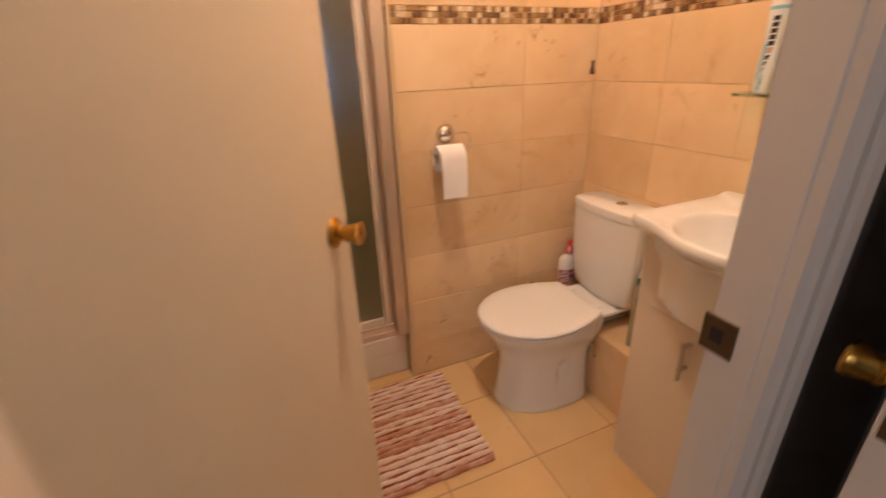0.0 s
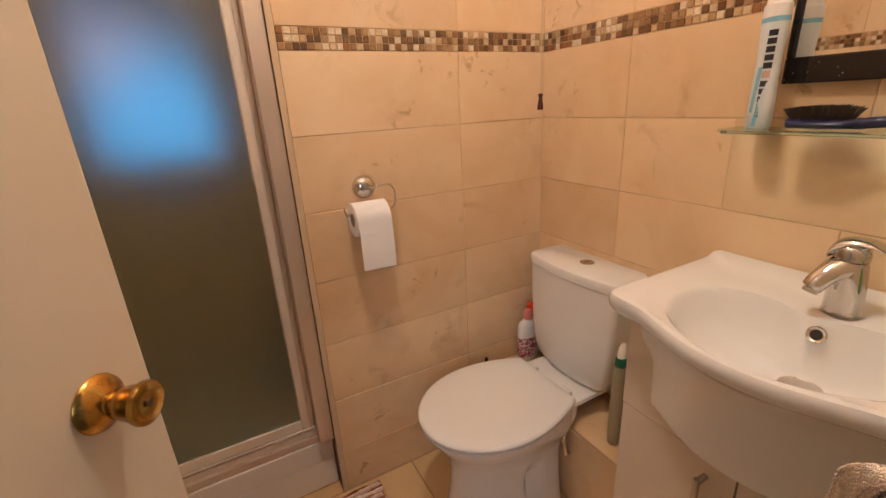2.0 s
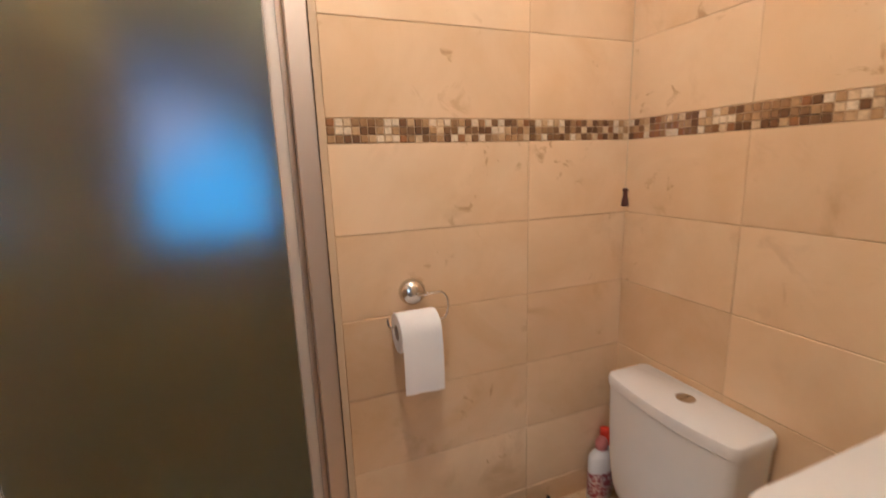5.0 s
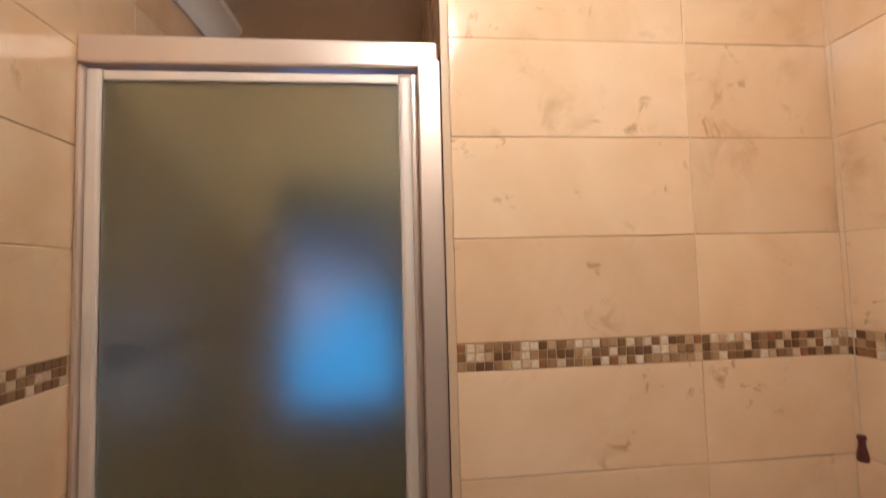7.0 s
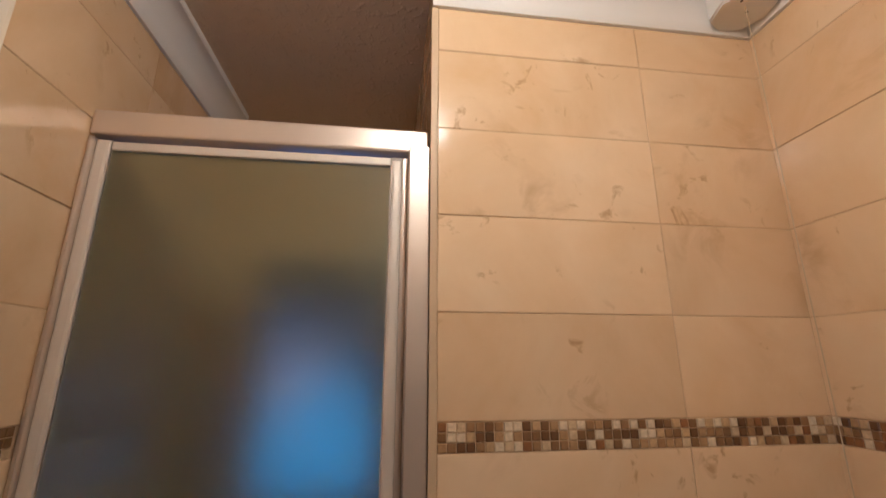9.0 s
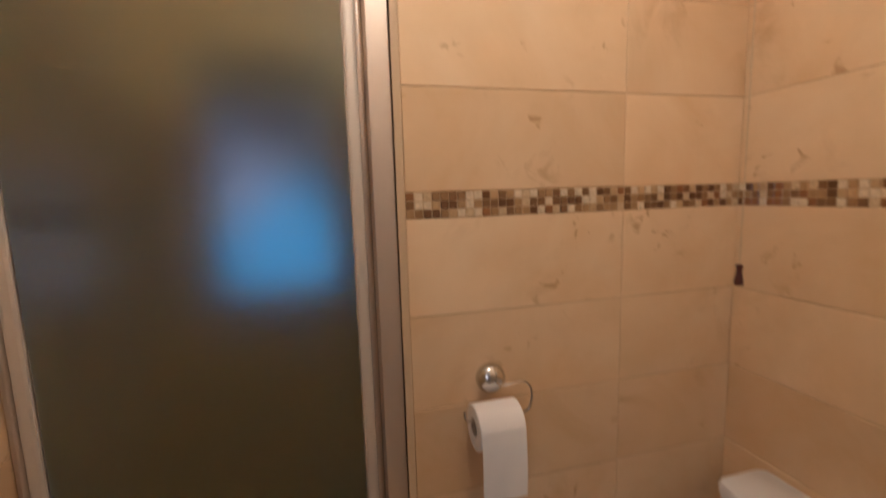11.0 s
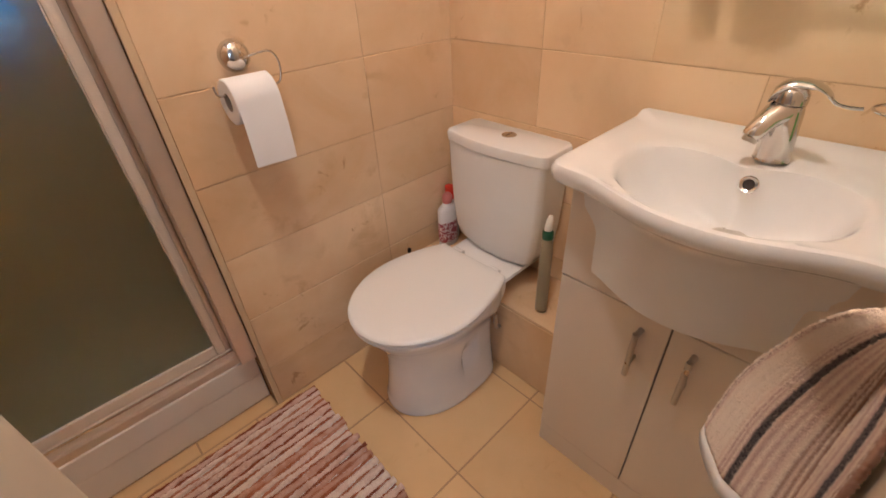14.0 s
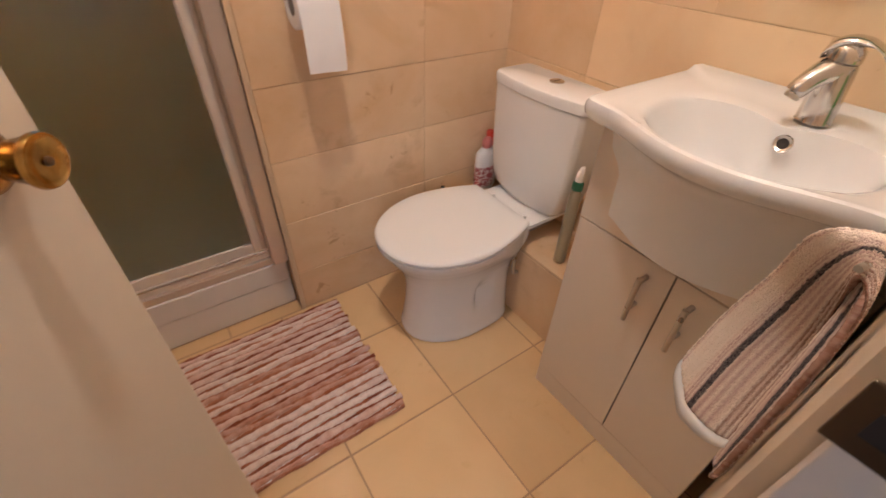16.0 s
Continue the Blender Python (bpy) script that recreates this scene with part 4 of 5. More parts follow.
# ---- mirror and shelf ----
mirror = thing("mirror", (XR, 0.93, 1.45), "rectangular wall mirror in a black sparkly frame", "mirror")
MY0, MY1, MZ0, MZ1, FW = 0.7355, 1.172, 1.221, 1.86, 0.046
mf = box((XR - 0.018, MY0, MZ0), (XR - 0.001, MY1, MZ0 + FW), 0.003)
box((XR - 0.018, MY0, MZ1 - FW), (XR - 0.001, MY1, MZ1), 0.003, bm=mf)
box((XR - 0.018, MY1 - 0.012, MZ0 + FW), (XR - 0.001, MY1, MZ1 - FW), 0.003, bm=mf)
box((XR - 0.018, MY0, MZ0 + FW), (XR - 0.001, MY0 + 0.012, MZ1 - FW), 0.003, bm=mf)
part("mirror_frame", mf, M["sparkle"], mirror, "black sparkly frame")
part("mirror_glass", box((XR - 0.012, MY0 + 0.012, MZ0 + FW), (XR - 0.003, MY1 - 0.012, MZ1 - FW)), M["mirror"], mirror, "silvered mirror glass")
SZ = 1.142
shelf = thing("glass_shelf", (XR - 0.06, 1.0, SZ), "green-edged glass shelf under the mirror", "shelf")
part("shelf_glass", plan_shape([(XR - 0.001, 1.240), (XR - 0.085, 1.240), (XR - 0.115, 1.216), (XR - 0.118, 1.18), (XR - 0.118, 0.80), (XR - 0.085, 0.745), (XR - 0.001, 0.745)], SZ - 0.006, SZ, 0.001),
     M["shelf_glass"], shelf, "clear glass with a green edge").visible_shadow = False
for y in (0.80,):
    part("bracket", loft([rr(XR - 0.034, XR - 0.002, y - 0.012, y + 0.012, z, 0.006) for z in (SZ - 0.022, SZ - 0.006)]), M["chrome"], shelf, "small chrome bracket", True)

# deodorant on the shelf
DP = Vector((XR - 0.062, 1.178, SZ + 0.001))
deo = thing("deodorant_bottle", DP, "pale blue and white deodorant bottle standing on the glass shelf", "deodorant")


def oval(z, a, b, n=36, lean=0.0):
    q = rot(-38)
    return [tuple(DP + q @ Vector((b * math.cos(2 * math.pi * j / n) , a * math.sin(2 * math.pi * j / n), z))) for j in range(n)]


part("bottle", loft([oval(z, a, b) for z, a, b in ((0, 0.026, 0.017), (0.004, 0.029, 0.019), (0.05, 0.0285, 0.019), (0.10, 0.026, 0.018), (0.14, 0.0255, 0.018), (0.175, 0.0275, 0.019), (0.192, 0.028, 0.019))]), M["deo_body"], deo, "pale blue and white bottle", True)
part("band", loft([oval(z, a, b) for z, a, b in ((0.184, 0.0286, 0.0196), (0.192, 0.0286, 0.0196))]), M["blue_stripe"], deo, "light blue band")
part("cap", loft([oval(z, a, b) for z, a, b in ((0.1925, 0.0285, 0.0193), (0.212, 0.0285, 0.0193), (0.215, 0.025, 0.0165), (0.232, 0.023, 0.015), (0.238, 0.018, 0.012))]), M["white_plastic"], deo, "white cap", True)


def on_bottle(u0, u1, z0, z1, mat, name, label, slant=0.0):
    """A printed patch that follows the front of the bottle; u runs across it from -1 to 1."""
    q = rot(-38)
    rows = []
    for k in range(5):
        z = z0 + (z1 - z0) * k / 4
        row = []
        for j in range(5):
            u = u0 + (u1 - u0) * j / 4 + slant * (k / 4)
            a = math.pi + u * 1.2
            row.append(tuple(DP + q @ Vector((0.0197 * math.cos(a), 0.0292 * math.sin(a) * (1 - 0.10 * math.sin(math.pi * min(1, z / 0.19))), z))))
        rows.append(row)
    part(name, loft(rows, closed=False), mat, deo, label)


for k in range(5):
    on_bottle(0.52, 1.06, 0.022 + k * 0.0135, 0.032 + k * 0.0135, M["black_print"], "print_bar", "black printed bar")
on_bottle(0.54, 1.04, 0.091, 0.103, M["tan_print"], "print_patch", "tan printed patch")
for k in range(5):
    on_bottle(0.52, 1.06, 0.107 + k * 0.0135, 0.117 + k * 0.0135, M["black_print"], "print_bar", "black printed bar")
on_bottle(0.02, 0.30, 0.03, 0.110, M["blue_stripe"], "stripe", "light blue slanted stripe", 0.22)
on_bottle(0.32, 0.60, 0.005, 0.050, M["blue_stripe"], "stripe", "light blue slanted stripe", 0.26)

# hairbrush on the shelf
HB = Vector((XR - 0.062, 1.078, SZ + 0.001))
brush = thing("hairbrush", HB, "navy hairbrush with black bristles lying on the glass shelf", "hairbrush")
part("head", loft([[tuple(HB + Vector((w * math.cos(a), d + h * 0, 0.010 + 0.0085 * math.sin(a)))) for a in [2 * math.pi * j / 20 for j in range(20)]]
                   for d, w, h in [(0.051 * math.cos(math.pi * k / 12), 0.003 + 0.026 * math.sin(math.pi * k / 12) ** 0.7, 0) for k in range(13)]]), M["blue_handle"], brush, "navy oval brush head", True)
hp_ = smooth_path([HB + Vector((0, -0.05, 0.010)), HB + Vector((0, -0.09, 0.014)), HB + Vector((-0.002, -0.15, 0.011)), HB + Vector((-0.006, -0.215, 0.008))], 5)
part("handle", tube(hp_, [0.009] * 5 + [0.0075] * 5 + [0.009] * 5 + [0.006], 14), M["blue_handle"], brush, "navy curved handle", True)
br = bmesh.new()
rb = random.Random(3)
for i in range(-7, 8):
    for j in range(-3, 4):
        u, w = i / 7.6, j / 3.4
        if u * u + w * w > 1:
            continue
        b0 = HB + Vector((w * 0.022, u * 0.044, 0.016))
        tip = b0 + Vector((w * 0.010 + rb.uniform(-.001, .001), u * 0.016 + rb.uniform(-.0015, .0015), 0.025 - 0.006 * (u * u) + rb.uniform(-.001, .001)))
        tube([b0, tip], 0.0009, 4, bm=br)
        tube([b0 + Vector((0.003, 0.0035, 0)), tip + Vector((0.0035, 0.004, -0.001))], 0.0009, 4, bm=br)
tagged(part("bristles", br, M["bristle"], brush, "short black bristles"), kind="stuff")

# ---- bottles behind the toilet ----
RB = Vector((1.398, 1.820, BZ + 0.001))
red = thing("cleaner_bottle", RB, "white cleaner bottle with pink cap and dark red label", "bottle", "cleaner bottles behind the toilet")


def ring_at(c, a, b, z, n=28):
    return [(c.x + a * math.cos(2 * math.pi * j / n), c.y + b * math.sin(2 * math.pi * j / n), c.z + z) for j in range(n)]


part("bottle", loft([ring_at(RB + Vector((-0.008, 0, 0)), a * 1.4, b, z) for z, a, b in ((0, .028, .022), (.004, .031, .024), (.145, .030, .024), (.155, .025, .021), (.161, .018, .016), (.166, .014, .014), (.169, .013, .013))]), M["white_plastic"], red, "white plastic bottle", True)
part("label", loft([ring_at(RB + Vector((-0.008, 0, 0)), .0432, .0247, z) for z in (.020, .100)], False, False), M["label_red"], red, "dark red and white label", True)
part("cap", loft([ring_at(RB + Vector((-0.006, 0, 0)), a * 1.15, a, z) for z, a in ((.1695, .0155), (.173, .017), (.193, .0165), (.201, .012), (.205, .009))]), M["pink"], red, "pinkish red cap", True)
rc = Vector((1.432, 1.839, BZ + 0.001))
red2 = thing("cleaner_bottle", rc, "white cleaner bottle with a bright red angled cap", "bottle", "cleaner bottles behind the toilet")
part("bottle", loft([ring_at(rc, a, b, z) for z, a, b in ((0, .024, .020), (.004, .026, .022), (.135, .024, .022), (.16, .015, .015), (.166, .013, .013))]), M["white_plastic"], red2, "white plastic bottle", True)
part("cap", loft([ring_at(rc + Vector((-dx, 0, 0)), a, a, z) for z, a, dx in ((.1665, .019, 0), (.172, .022, 0), (.200, .021, .004), (.214, .016, .010), (.218, .011, .012))]), M["red"], red2, "bright red cap", True)

GB = Vector((1.318, 1.356, BZ + 0.0035))
LEAN = Matrix.Translation(GB) @ Matrix.Rotation(math.atan(0.16), 4, Vector((-0.58, 0.81, 0))) @ Matrix.Translation(-GB)
grn = thing("air_freshener", GB, "slim pale spray bottle, green collar, beside the cistern", "bottle")
def lean_part(name, rings, mat, label):
    part(name, loft([[tuple(LEAN @ Vector(p)) for p in ring] for ring in rings]), mat, grn, label, True)


lean_part("bottle", [ring_at(GB, a * 0.82, a * 0.82, z) for z, a in ((0, .018), (.003, .0205), (.02, .021), (.195, .021), (.222, .019), (.230, .015))], M["pale_green"], "pale translucent bottle")
lean_part("collar", [ring_at(GB, a * 0.84, a * 0.84, z) for z, a in ((.231, .017), (.234, .019), (.252, .0185), (.256, .016))], M["green"], "dark green collar")
lean_part("cap", [ring_at(GB + Vector((dx, 0, 0)), a * .8, a * .7, z) for z, a, dx in ((.2565, .015, 0), (.272, .0145, 0), (.288, .012, .004), (.297, .007, .006))], M["white_plastic"], "clear white cap")

tbp = Vector((1.205, 1.822, 0))
tbr = thing("toilet_brush", tbp, "toilet brush with a black handle standing behind the toilet", "toilet brush")
part("holder", lathe([(0, 0), (0.036, 0), (0.038, 0.01), (0.036, 0.14), (0.030, 0.146), (0, 0.146)], Matrix.Translation(tbp + Vector((0, 0, 0.001))), 24), M["white_plastic"], tbr, "white plastic brush holder", True)
part("handle", tube([tbp + Vector((0, 0, 0.146)), tbp + Vector((0, 0, 0.33)), tbp + Vector((0, 0, 0.342)), tbp + Vector((0, 0, 0.346))], [0.0055, 0.0065, 0.0065, 0.004], 12), M["black"], tbr, "black plastic handle", True)

# ---- bath mat ----
mat_t = thing("bath_mat", (0.5, 1.58, 0.0), "woven cotton mat striped rust, pink and cream on the floor", "bath mat")
mx0, mx1, my0, my1 = 0.248, 0.760, 1.342, 1.838
rm = random.Random(8)
bmm = bmesh.new()
uvl = bmm.loops.layers.uv.new("UVMap")
bands, y = [], my0
while y < my1:
    if len(bands) % 2 == 0:
        bands.append((y, rm.uniform(0.006, 0.010), rm.choice((0.02, 0.08, 0.14, 0.20))))
    else:
        bands.append((y, rm.uniform(0.013, 0.022), rm.choice((0.34, 0.50, 0.60, 0.66))))
    y += bands[-1][1]
nseg = 110
for i, (y, wide, shade) in enumerate(bands):
    x0, x1 = mx0 + rm.uniform(-0.009, 0.009), mx1 + rm.uniform(-0.009, 0.009)
    grid, r = [], wide * 0.56
    wob = 0.0
    for k in range(nseg + 1):
        x = x0 + (x1 - x0) * k / nseg
        wob = 0.7 * wob + rm.uniform(-0.26, 0.26)
        w = 1 + wob * (0.5 if wide > 0.01 else 0.8)
        yy = y + wide * 0.5 + 0.0020 * math.sin(k * 0.23 + i * 1.7) + rm.uniform(-0.0007, 0.0007)
        high = 0.0125 if wide > 0.01 else 0.0085
        grid.append([bmm.verts.new((x, yy + r * w * math.cos(a), 0.002 + high * w * max(0.0, math.sin(a)))) for a in [math.pi * q / 6 for q in range(7)]])
    for k in range(nseg):
        for q in range(6):
            f = bmm.faces.new((grid[k][q], grid[k][q + 1], grid[k + 1][q + 1], grid[k + 1][q]))
            f.smooth = True
            for lp_, kk in zip(f.loops, (k, k, k + 1, k + 1)):
                lp_[uvl].uv = (kk / nseg, shade)
bmesh.ops.recalc_face_normals(bmm, faces=bmm.faces)
tagged(part("weave", bmm, M["mat_yarn"], mat_t, "striped cotton rows"), kind="stuff")
part("backing", box((mx0 + 0.004, my0 + 0.003, 0.0005), (mx1 - 0.004, my1 - 0.003, 0.004)), M["hem"], mat_t, "cotton backing")

# ---- towel rail and towel ----
railt = thing("towel_rail", (1.08, YD, 0.88), "swing-arm towel rail with two slim chrome arms on the door wall", "towel rail")
part("wall_plate", box((1.060, YD + 0.001, 0.845), (1.095, YD + 0.010, 0.945), 0.003), M["dull_chrome"], railt, "chrome wall plate")
part("pivot", tube([(1.078, YD + 0.020, 0.855), (1.078, YD + 0.020, 0.935)], 0.007, 14), M["dull_chrome"], railt, "chrome pivot pin", True)
part("arm", tube([(1.076, YD + 0.010, 0.889), (0.897, 0.7725, 0.888)], 0.0036, 12), M["dull_chrome"], railt, "slim chrome arm", True)
part("arm", tube([(1.078, YD + 0.022, 0.905), (0.955, 0.776, 0.899)], 0.0036, 12), M["dull_chrome"], railt, "slim chrome arm", True)

towel = thing("hand_towel", (0.95, 0.83, 0.9), "striped cream, taupe and navy hand towel hung over the rail", "towel")


FAR_EDGE = smooth_path([(0.987, 0.867, 0.576), (1.018, 0.856, 0.68), (0.988, 0.832, 0.79), (0.923, 0.815, 0.885), (0.924, 0.793, 0.905), (0.954, 0.768, 0.895), (0.962, 0.768, 0.86), (0.958, 0.767, 0.78), (0.952, 0.765, 0.67), (0.945, 0.758, 0.55)], 6)
NEAR_EDGE = smooth_path([(0.897, 0.759, 0.6), (0.925, 0.761, 0.68), (0.936, 0.762, 0.77), (0.921, 0.767, 0.84), (0.908, 0.77, 0.875), (0.904, 0.760, 0.872), (0.893, 0.749, 0.85), (0.880, 0.743, 0.79), (0.867, 0.741, 0.69), (0.863, 0.741, 0.58)], 6)
TR = random.Random(21)


def along(path, v):
    k = max(0.0, min(0.99999, v)) * (len(path) - 1)
    i = int(k)
    return path[i].lerp(path[i + 1], k - i)


def towel_point(u, v):
    """u across the towel from its far edge (0) to its near edge (1), v from the front hem (0) over the arm to the rear hem (1)."""
    p = along(FAR_EDGE, v).lerp(along(NEAR_EDGE, v), u)
    k = math.exp(-((v - 0.48) / 0.22) ** 2)
    out = Vector((-0.35, 0.75, 0.1)) if v < 0.48 else Vector((-0.5, -0.05, 0.0))
    p += out * (0.016 * math.sin(math.pi * u)) * (1 - k) + Vector((0, 0, 0.012)) * math.sin(math.pi * u) * k
    p += Vector((-0.006, 0.0, -0.036)) * math.sin(math.pi * u) ** 0.8 * math.exp(-v / 0.10)
    p += Vector((0.3, 0.9, 0.0)) * (0.004 * math.sin(u * 12 + 0.6 + v * 2)) * (1 - k)
    return p


def towel_sheet(u0, u1, v0, v1, nu, nv, thick, rib):
    bm = bmesh.new()
    lay_ = bm.loops.layers.uv.new("UVMap")
    g = []
    for i in range(nv + 1):
        v = v0 + (v1 - v0) * i / nv
        row = []
        for j in range(nu + 1):
            u = u0 + (u1 - u0) * j / nu
            p = towel_point(u, v)
            du = towel_point(min(u + .01, 1), v) - towel_point(max(u - .01, 0), v)
            dv = towel_point(u, min(v + .01, 1)) - towel_point(u, max(v - .01, 0))
            nrm = du.cross(dv).normalized()
            row.append((p + nrm * (rib * abs(math.sin(u * math.pi * 13 + 0.9 * math.sin(v * 7 + u * 3))) + TR.uniform(-1, 1) * rib * 0.8), nrm, u, v))
        g.append(row)
    front = [[bm.verts.new(p) for p, nn, u, v in row] for row in g]
    rear = [[bm.verts.new(p - nn * thick) for p, nn, u, v in row] for row in g]
    def quad(a, b, c, d, uvs):
        f = bm.faces.new((a, b, c, d))
        f.smooth = True
        for lp2, uvp in zip(f.loops, uvs):
            lp2[lay_].uv = uvp
    for i in range(nv):
        for j in range(nu):
            uvs = [(g[a][b][2], g[a][b][3]) for a, b in ((i, j), (i, j + 1), (i + 1, j + 1), (i + 1, j))]
            quad(front[i][j], front[i][j + 1], front[i + 1][j + 1], front[i + 1][j], uvs)
            quad(rear[i][j], rear[i + 1][j], rear[i + 1][j + 1], rear[i][j + 1], [uvs[0], uvs[3], uvs[2], uvs[1]])
    for i in range(nv):
        for j in (0, nu):
            uvs = [(g[i][j][2], g[i][j][3])] * 4
            quad(front[i][j], front[i + 1][j], rear[i + 1][j], rear[i][j], uvs)
    for j in range(nu):
        for i in (0, nv):
            uvs = [(g[i][j][2], g[i][j][3])] * 4
            quad(front[i][j], front[i][j + 1], rear[i][j + 1], rear[i][j], uvs)
    bmesh.ops.recalc_face_normals(bm, faces=bm.faces)
    return bm


part("cloth", towel_sheet(0, 1, 0.0255, 0.985, 170, 170, 0.006, 0.0011), M["towel_yarn"], towel, "ribbed striped towelling")


def terry_pile(count):
    """Small loops of yarn standing up from the cloth in rows."""
    bm = bmesh.new()
    uv = bm.loops.layers.uv.new("UVMap")
    rp = random.Random(77)
    for k in range(count):
        u = (int(rp.random() * 58) + 0.5 + rp.uniform(-0.2, 0.2)) / 58
        v = rp.uniform(0.028, 0.98)
        if k % 9 == 0:
            u = rp.choice((0.002, 0.998))
        p = towel_point(u, v)
        du = (towel_point(min(u + .01, 1), v) - towel_point(max(u - .01, 0), v)).normalized()
        dv = (towel_point(u, min(v + .01, 1)) - towel_point(u, max(v - .01, 0))).normalized()
        nrm = du.cross(dv).normalized()
        w, high = rp.uniform(0.0010, 0.0018), rp.uniform(0.0012, 0.0024)
        tip = p + nrm * high + dv * rp.uniform(-0.0012, 0.0012) + du * rp.uniform(-0.0010, 0.0010)
        low = [bm.verts.new(p + du * w * math.cos(a) + dv * w * 1.3 * math.sin(a)) for a in (0.3, 1.9, 3.4, 5.0)]
        top = [bm.verts.new(tip + (q.co - p) * 0.55) for q in low]
        faces = [bm.faces.new((low[n], low[(n + 1) % 4], top[(n + 1) % 4], top[n])) for n in range(4)] + [bm.faces.new(top)]
        for f in faces:
            f.smooth = True
            for lp3 in f.loops:
                lp3[uv].uv = (u, v)
    bmesh.ops.recalc_face_normals(bm, faces=bm.faces)
    return bm


tagged(part("pile", terry_pile(9000), M["towel_yarn"], towel, "looped terry pile"), kind="stuff")
part("hem", towel_sheet(0, 1, 0.0, 0.025, 60, 2, 0.007, 0.0), M["hem"], towel, "white bound hem")
part("rear_edge", towel_sheet(0, 1, 0.9855, 1.0, 60, 2, 0.006, 0.0), M["towel_yarn"], towel, "striped rear edge")

# ---- tumbler holder and soap ----
th = thing("tumbler_holder", (XR, 0.865, 0.97), "chrome tumbler holder on the tiled wall beside the tap", "tumbler holder")
part("mount", lathe([(0, 0), (0.026, 0), (0.027, 0.005), (0.022, 0.018), (0.012, 0.03), (0, 0.032)], axis((XR - 0.001, 0.845, 0.972), (-1, 0, 0)), 28), M["chrome"], th, "domed chrome mount", True)
part("ring", tube([(XR - 0.075 + 0.038 * math.cos(a), 0.838 + 0.038 * math.sin(a), 0.945) for a in [2 * math.pi * j / 32 for j in range(33)]], 0.0022, 8), M["chrome"], th, "chrome wire ring", True)
part("stem", tube([(XR - 0.030, 0.845, 0.968), (XR - 0.034, 0.842, 0.955), (XR - 0.038, 0.84, 0.945)], 0.0035, 8), M["chrome"], th, "chrome stem", True)
soap = thing("soap_bottle", (1.345, 0.775, 0.856), "small green soap bottle standing on the basin", "bottle")
sc_ = Vector((1.345, 0.775, 0.857))
part("bottle", loft([ring_at(sc_, a, b, z) for z, a, b in ((0, .022, .015), (.004, .026, .018), (.055, .026, .018), (.07, .018, .013), (.078, .010, .010))]), M["lime"], soap, "green plastic bottle", True)
part("cap", loft([ring_at(sc_, a, a, z) for z, a in ((.0785, .012), (.09, .012), (.093, .009))]), M["white_plastic"], soap, "white cap", True)

# ---- ceiling lamp ----
LX, LY = 0.685, 1.21
lamp = thing("ceiling_lamp", (LX, LY, CEIL), "round opal ceiling lamp, lit", "ceiling lamp")
part("base", lathe([(0, 0), (0.060, 0), (0.060, -0.012), (0.045, -0.020), (0, -0.020)], Matrix.Translation((LX, LY, CEIL - 0.0005)), 32), M["white_plastic"], lamp, "white lamp base", True)
part("globe", lathe([(0.030, -0.021), (0.045, -0.029), (0.052, -0.045), (0.052, -0.058), (0.042, -0.076), (0.024, -0.088), (0.001, -0.092)], Matrix.Translation((LX, LY, CEIL)), 32), M["globe"], lamp, "glowing opal globe", True)

# daylight that comes down the hall
hl = new("hall_window_light", bpy.data.lights.new("hall_window_light", "AREA"))
hl.data.shape, hl.data.size, hl.data.size_y = "RECTANGLE", 0.9, 1.2
hl.data.energy, hl.data.color = HALL_POWER, (0.70, 0.82, 1.0)
hl.matrix_basis = look((-0.9, -1.5, 1.6), (0.9, 0.5, 1.1))

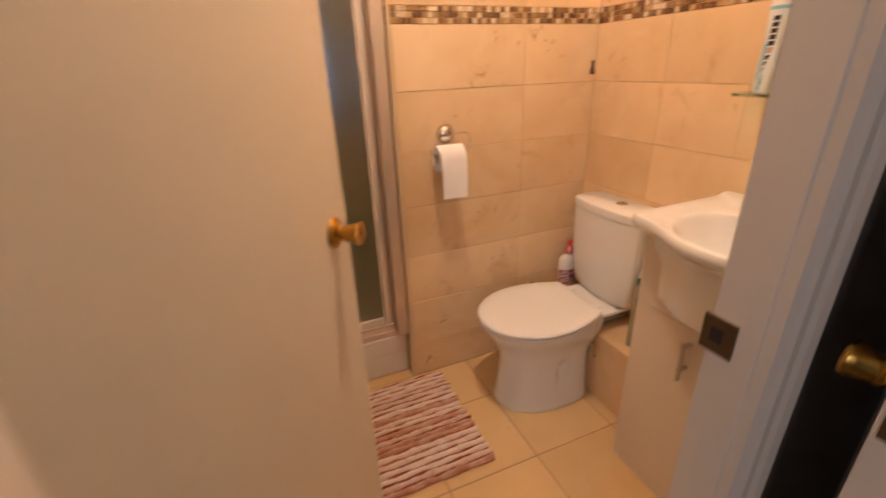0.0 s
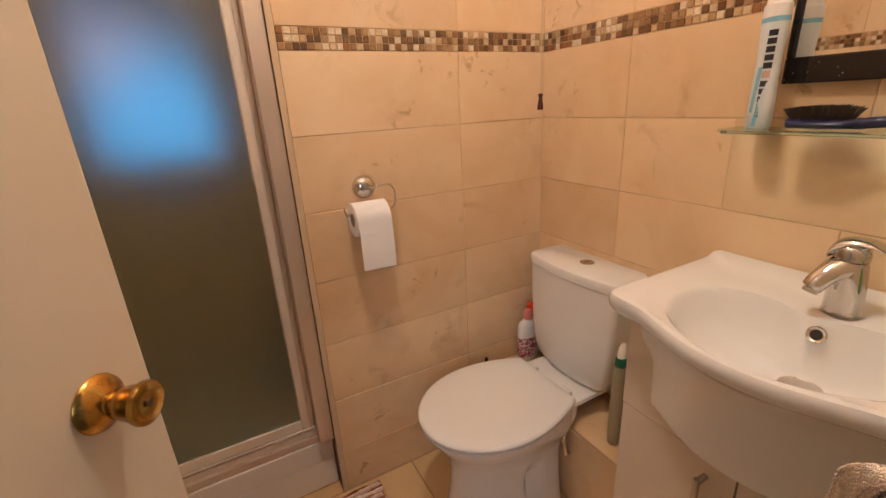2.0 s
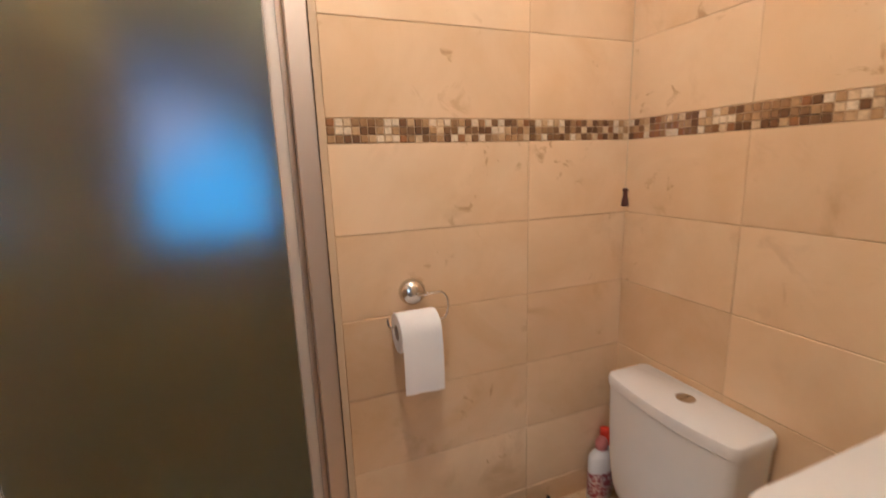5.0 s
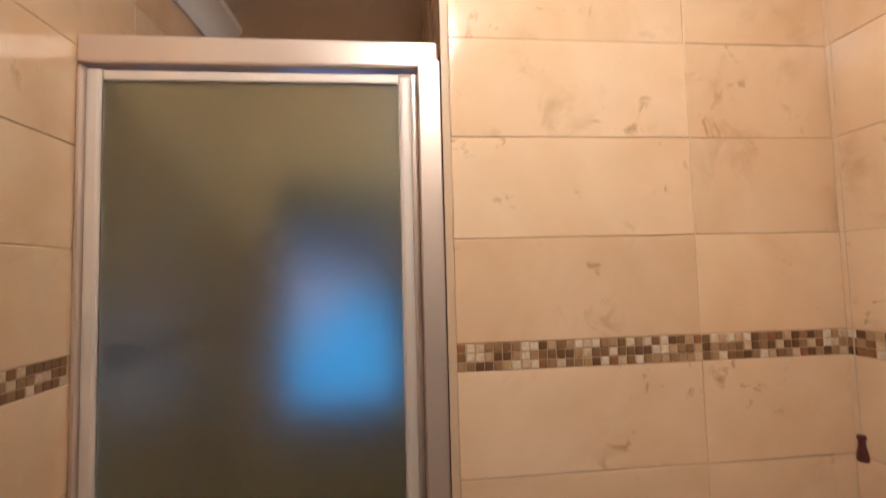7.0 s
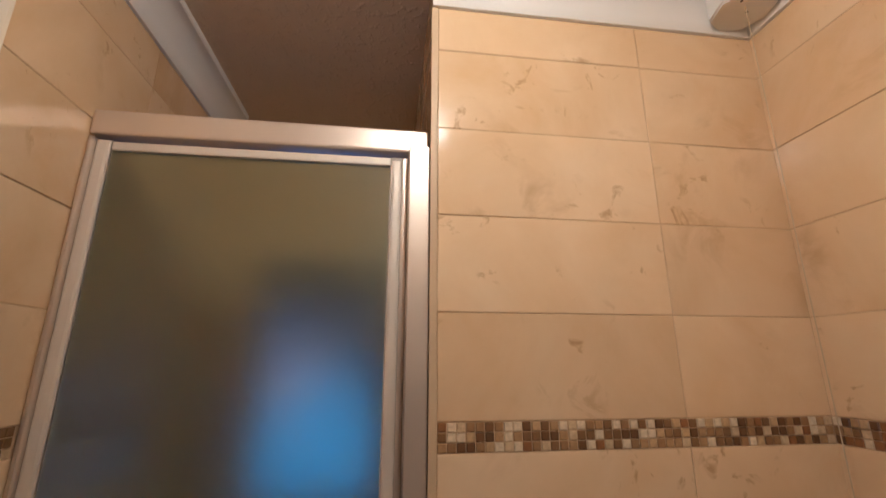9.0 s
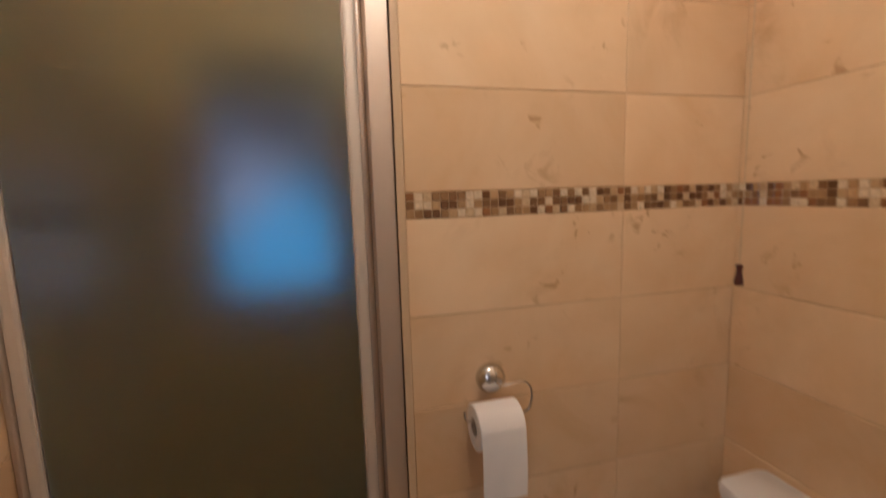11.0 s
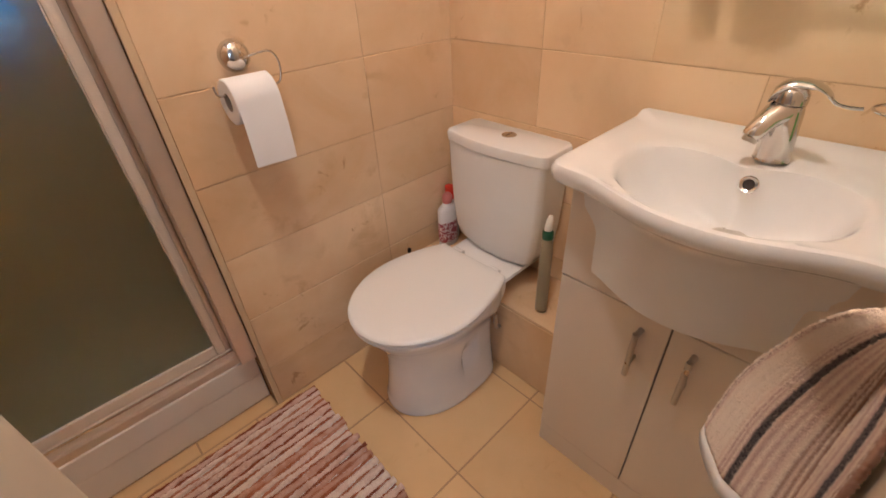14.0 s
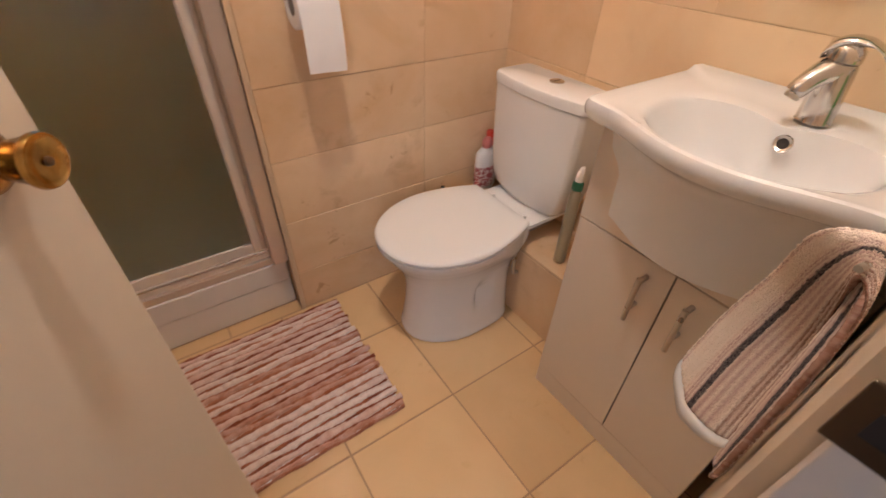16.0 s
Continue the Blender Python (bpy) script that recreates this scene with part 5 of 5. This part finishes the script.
# ---- wall and floor pieces ----
rq = random.Random(11)
TOP = COVE + 0.004
tile_wall(wall_back, BACK, XP + 0.0135, XR + 0.003, [1.157], 0.0, TOP)
mosaic_band(wall_back, BACK, XP + 0.014, XR, rq)
tile_wall(wall_right, RIGHT, -YB, -YD, [-1.534, -1.034], 0.0, 0.9576)
tile_wall(wall_right, RIGHT, -YB, -YD, [-1.534, -1.252, -0.752], 0.9576, 1.158)
tile_wall(wall_right, RIGHT, -YB, -YD, [-1.534, -1.034], 1.158, TOP)
mosaic_band(wall_right, RIGHT, -YB + 0.001, -YD, rq)
tile_wall(wall_left, LEFT, YD, YF, [1.10, 1.60, 2.10], 0.0, TOP)
mosaic_band(wall_left, LEFT, 1.05, YG - 0.024, rq, 0.0)
mosaic_band(wall_left, LEFT, YG + 0.03, YF, rq, 0.0)
tile_wall(wall_far, FAR, XL, XP, [0.10, 0.56], 0.14, CEIL, skip=lambda u, z: 0.1 < u < 0.56 and 1.035 < z < 1.80)
tile_wall(wall_back, PIER, -YF, -YB - 0.003, [-2.3], 0.0, CEIL)
mosaic_band(wall_back, PIER, -YB - 0.056, -YB - 0.004, rq)
BOXF = Matrix.Translation((BX, 0, 0)) @ rot(-90)
for a, b in ((-YB, -1.55), (-1.55, -1.216)):
    lay(boxing, "wall_tile", M["wall_tile"], round(b - a - 0.0026, 4), BZ - 0.012, BOXF @ Matrix.Translation((a + 0.0013, 0, 0.002)))
for a, b in ((1.216, 1.55), (1.55, YB)):
    bmt = box((BX + 0.001, a + 0.0013, BZ - 0.008), (XR - 0.001, b - 0.0013, BZ), 0.001, 1)
    part("ledge_tile", bmt, M["wall_tile"], boxing)


def floor_tiles(parent, xs, ys, gap=0.004):
    for x0, x1 in zip(xs, xs[1:]):
        for y0, y1 in zip(ys, ys[1:]):
            w, h = round(x1 - x0 - gap, 4), round(y1 - y0 - gap, 4)
            if w > 0.01 and h > 0.01:
                lay(parent, "floor_tile", M["floor_tile"], w, h,
                    Matrix.Translation((x0 + gap / 2, y0 + gap / 2, rq.uniform(-0.0004, 0.0002))) @ Matrix.Rotation(radians(-90), 4, "X"))


floor_tiles(floor, [XL, 0.248, 0.573, 0.898, 1.223, XR], [YD - 0.028, 0.975, 1.300, 1.625, YB])
floor_tiles(floor, [XL, 0.410, XP], [YB, YG - 0.022])
